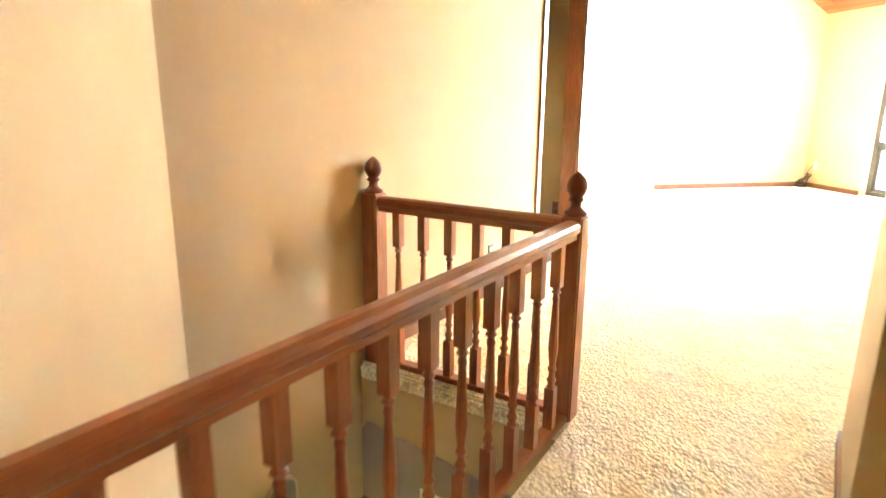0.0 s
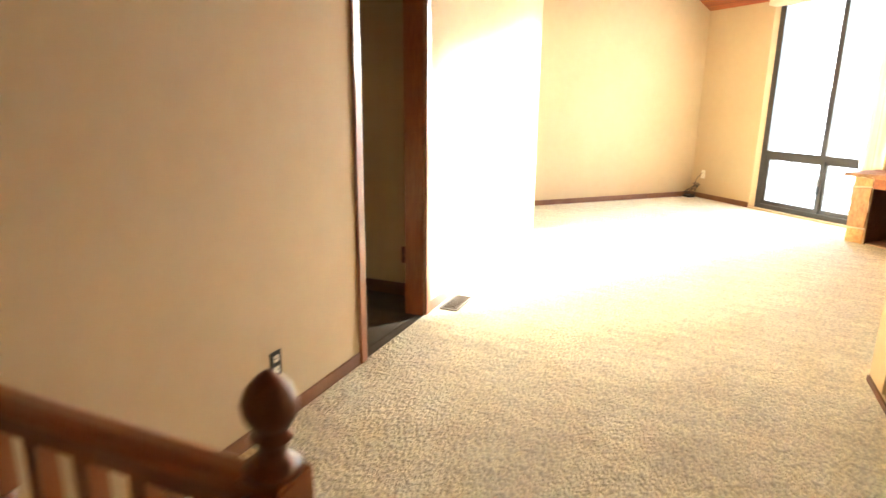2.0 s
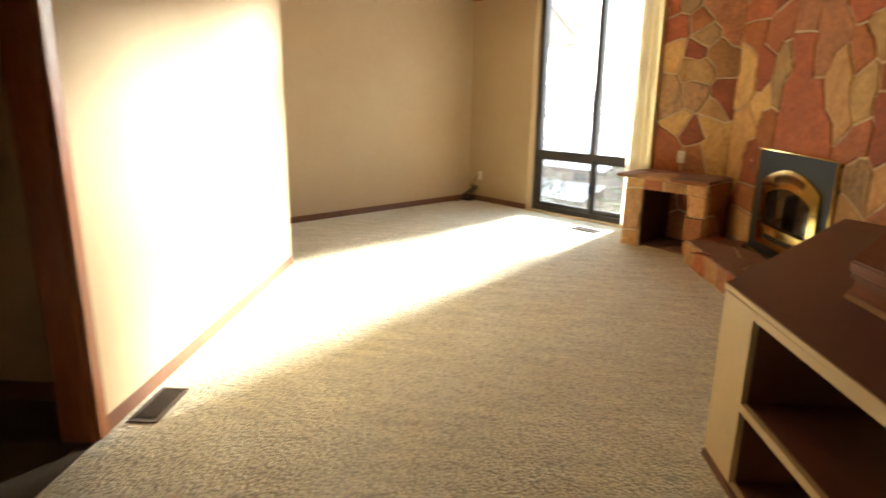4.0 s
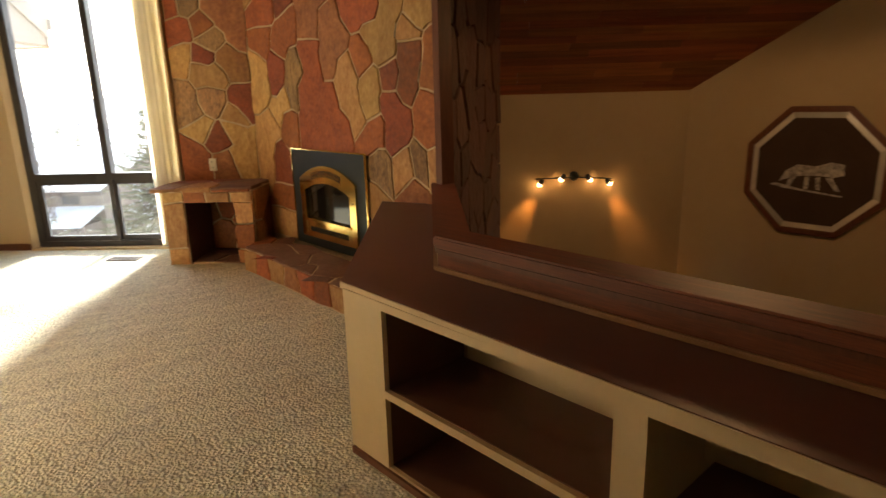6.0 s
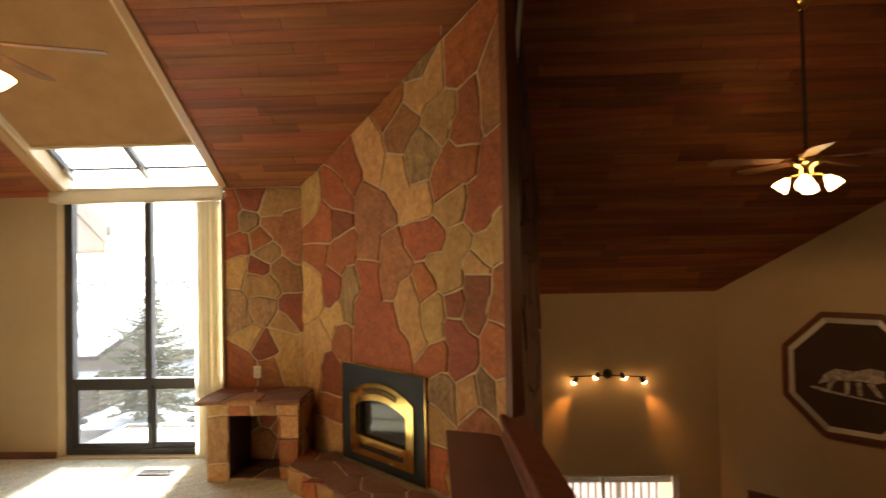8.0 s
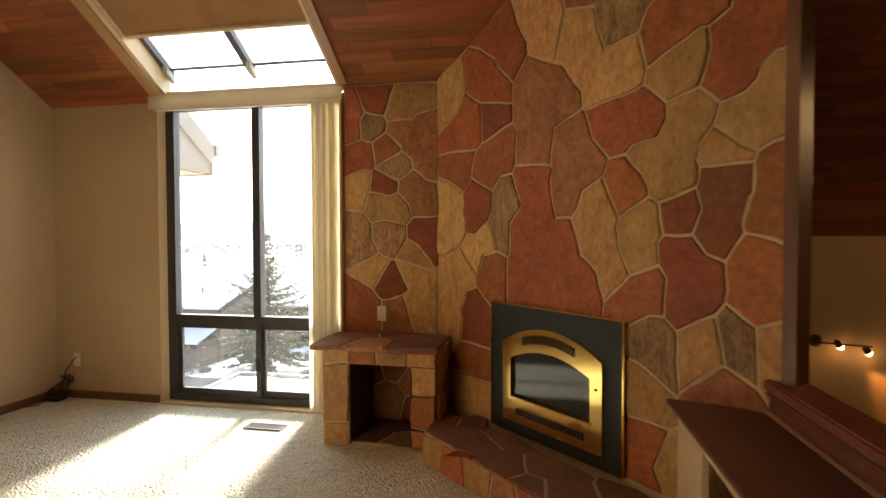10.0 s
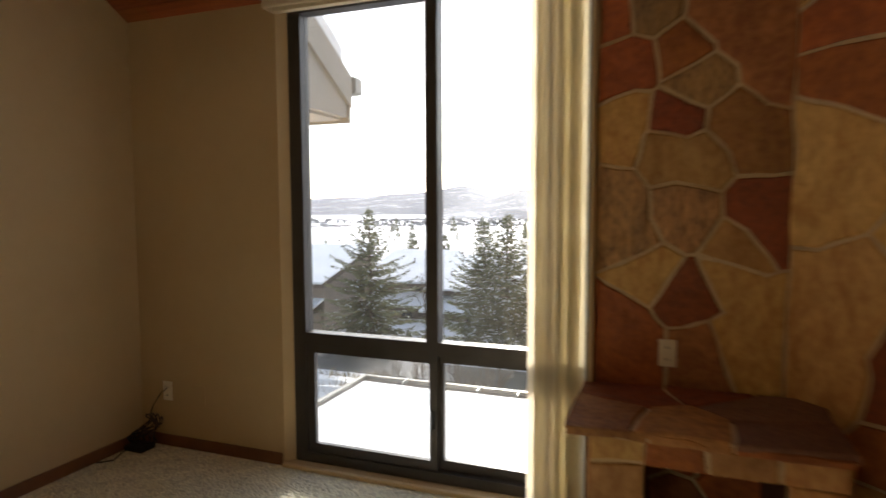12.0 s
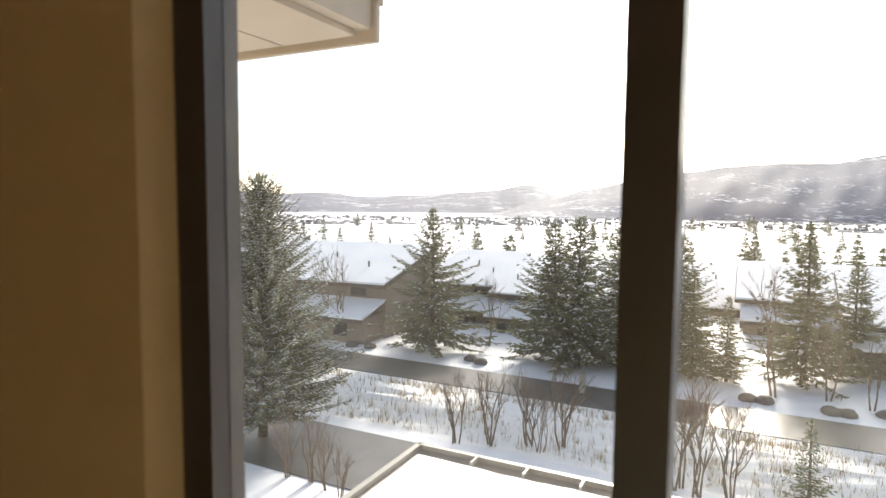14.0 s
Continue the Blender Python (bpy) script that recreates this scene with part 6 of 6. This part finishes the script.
def bare_mesh(h, seed, stems, spread, depth=4):
    rng = random.Random(seed)
    bm = B()

    def grow(p, v, ln, r, lv):
        mid = p + v * ln * 0.5 + Vector((rng.uniform(-1, 1), rng.uniform(-1, 1), 0)) * ln * 0.06
        q = p + v * ln
        tube(bm, [p, mid, q], lambda t: r * (1 - 0.45 * t), 4 if lv else 3)
        if lv <= 0:
            return
        for _ in range(rng.choice((2, 3, 3))):
            w = (v + Vector((rng.uniform(-1, 1), rng.uniform(-1, 1), rng.uniform(-0.1, 0.6))) * spread).normalized()
            grow(p + v * ln * rng.uniform(0.5, 1.0), w, ln * rng.uniform(0.55, 0.78), r * 0.55, lv - 1)

    for _ in range(stems):
        v = Vector((rng.uniform(-1, 1), rng.uniform(-1, 1), 2.2 / spread)).normalized()
        grow(Vector((rng.uniform(-0.15, 0.15), rng.uniform(-0.15, 0.15), 0)), v, h * 0.42, 0.012 * h, depth)
    return finish("branches", bm, TWIG)


SHRUBS = [bare_mesh(3.6, 41 + k, 4, 0.5) for k in range(3)]
for i, (x, y, s) in enumerate(((-9.1, 22.9, 1.0), (-7.7, 23.5, 1.05), (-6.0, 24.0, 1.0), (-4.7, 24.2, 1.15), (-5.4, 23.4, 0.8), (0.2, 22.8, 1.3), (0.9, 22.7, 1.35), (1.9, 23.0, 1.1), (-0.9, 23.2, 0.9), (-12.5, 17.0, 0.85), (-13.6, 17.0, 0.8), (-11.6, 16.8, 0.7), (-10.8, 16.6, 0.6))):
    th = thing("bare_shrub", "leafless brown shrub on the snow bank", "shrub", "bare shrubs", at=(x, y, ground_z(x, y) - 0.15))
    th.rotation_euler, th.scale = (0, 0, i * 1.3), (s, s, s)
    ob = new("branches", SHRUBS[i % 3])
    ob.parent = th
BIG = bare_mesh(8.0, 51, 2, 0.42, 5)
for x, y, s, r in ((3.9, 37.5, 0.95, 0.0), (6.6, 38.0, 0.7, 1.2), (-27.0, 37.2, 0.95, 2.0), (-25.4, 37.0, 0.85, 0.7), (-15.0, 41.0, 0.7, 3.0), (8.5, 37.2, 0.55, 4.0)):
    th = thing("bare_tree", "leafless grey-brown tree beside the road", "tree", "bare trees", at=(x, y, GZ - 0.1))
    th.rotation_euler, th.scale = (0, 0, r), (s, s, s)
    ob = new("branches", BIG)
    ob.parent = th
tree((-5.9, 33.0, GZ), [finish("post", box(B(), -0.15, 0.15, -0.15, 0.15, 0, 1.1), METAL_EDGE)], "small grey utility box beside the road", "utility_box")
for i in range(9):
    rng2 = random.Random(60 + i)
    bm = bmesh.new()
    bmesh.ops.create_icosphere(bm, subdivisions=2, radius=0.5)
    for v in bm.verts:
        v.co *= 1 + 0.25 * noise.noise(v.co * 2 + Vector((i, 0, 0)))
        v.co.z *= 0.6
    x = (-24, -22.5, -14.5, -13.5, 2.6, 3.4, 6.5, 7.2, 9.0)[i]
    th = solid("boulder", bm, mat_rock if i else (mat_rock := mat("grey_boulder", (0.16, 0.14, 0.12), 0.9, (0.10, 0.09, 0.08), 3)), "grey boulder in the snow", "rock", smooth=True, group="boulders")
    th.location = (x, 36.0 + rng2.uniform(-0.4, 0.6), GZ + 0.1)


def hills(name, dist, ridge, label, base=-40):
    """A ridge at one distance, its height in metres given at bearings in degrees to the left of north."""
    bm = B()
    n, rows = 260, 12
    lay = []
    a0, a1 = ridge[0][0], ridge[-1][0]
    for i in range(n + 1):
        deg = a0 + (a1 - a0) * i / n
        j = max(k for k in range(len(ridge) - 1) if ridge[k][0] <= deg + 1e-6)
        f = (deg - ridge[j][0]) / (ridge[j + 1][0] - ridge[j][0])
        f = f * f * (3 - 2 * f)
        h = ridge[j][1] * (1 - f) + ridge[j + 1][1] * f
        a = radians(deg)
        col = []
        for r in range(rows + 1):
            u = r / rows
            d = dist * (0.72 + 0.4 * u)
            spur = noise.noise((deg * 0.55, u * 1.5, dist * 0.01)) + 0.4 * noise.noise((deg * 1.9, u * 3, dist * 0.02))
            z = base + (h - base) * (u ** 0.85) * (1 + 0.28 * spur * (1 - u)) + 5 * noise.noise((deg * 2.5, 0, 3)) * u
            col.append(bm.verts.new((-math.sin(a) * d, math.cos(a) * d, z)))
        lay.append(col)
    for p, q in zip(lay, lay[1:]):
        for r in range(rows):
            bm.faces.new((p[r], q[r], q[r + 1], p[r + 1]))
    return solid(name, bm, HILL, label, "hills", "structure", smooth=True)


hills("backdrop_hills_near", 2400, ((-80, 240), (-40, 250), (-20, 225), (-9.5, 190), (-6, 166), (-2.4, 170), (1, 162), (4.5, 142), (9.7, 103), (12.7, 72), (17, 20), (22, -34)), "dark wooded hillside patched with snow")
hills("backdrop_hills_far", 3600, ((5, 40), (12, 60), (15.3, 78), (18.7, 135), (22, 96), (24.3, 84), (29, 61), (34.5, 47), (37.6, 73), (42, 62), (45.6, 67), (55, 90), (85, 60)), "far snowy hills across the valley")
bm = B()
rng = random.Random(90)
for i in range(700):
    d = rng.uniform(800, 1750)
    a = radians(rng.uniform(-40, 60))
    x, y = -math.sin(a) * d, math.cos(a) * d
    z = ground_z(x, y)
    w, l = rng.uniform(3, 9), rng.uniform(3, 7)
    box(bm, x - w, x + w, y - l, y + l, z - 1, z + rng.uniform(1.5, 4.5))
solid("valley_town", bm, mat("distant_walls", (0.46, 0.44, 0.43), 0.9, (0.28, 0.27, 0.27), 0.02), "distant valley town of small buildings", "buildings", "stuff")
bm = B()
for i in range(2600):
    d = 700 + 1050 * (rng.random() if i % 3 else round(rng.random() * 6) / 6)
    a = radians(rng.uniform(-40, 60))
    if noise.noise((a * 9, d * 0.006, 5)) < -0.05:
        continue
    x, y = -math.sin(a) * d, math.cos(a) * d
    z, r, t = ground_z(x, y) - 0.5, rng.uniform(1.5, 4.0), rng.uniform(3, 8)
    base = [bm.verts.new((x + r * math.cos(q), y + r * math.sin(q), z)) for q in (0.3, 1.6, 2.9, 4.2, 5.4)]
    mid = [bm.verts.new((x + 0.8 * r * math.cos(q), y + 0.8 * r * math.sin(q), z + t * 0.6)) for q in (0.5, 1.8, 3.1, 4.4, 5.6)]
    tip = bm.verts.new((x, y, z + t))
    for k in range(5):
        bm.faces.new((base[k], base[(k + 1) % 5], mid[(k + 1) % 5], mid[k]))
        bm.faces.new((mid[k], mid[(k + 1) % 5], tip))
solid("valley_woods", bm, mat("distant_woods", (0.17, 0.17, 0.17), 0.95, (0.11, 0.11, 0.12), 0.03), "dark scattered trees across the valley floor", "woods", "stuff")
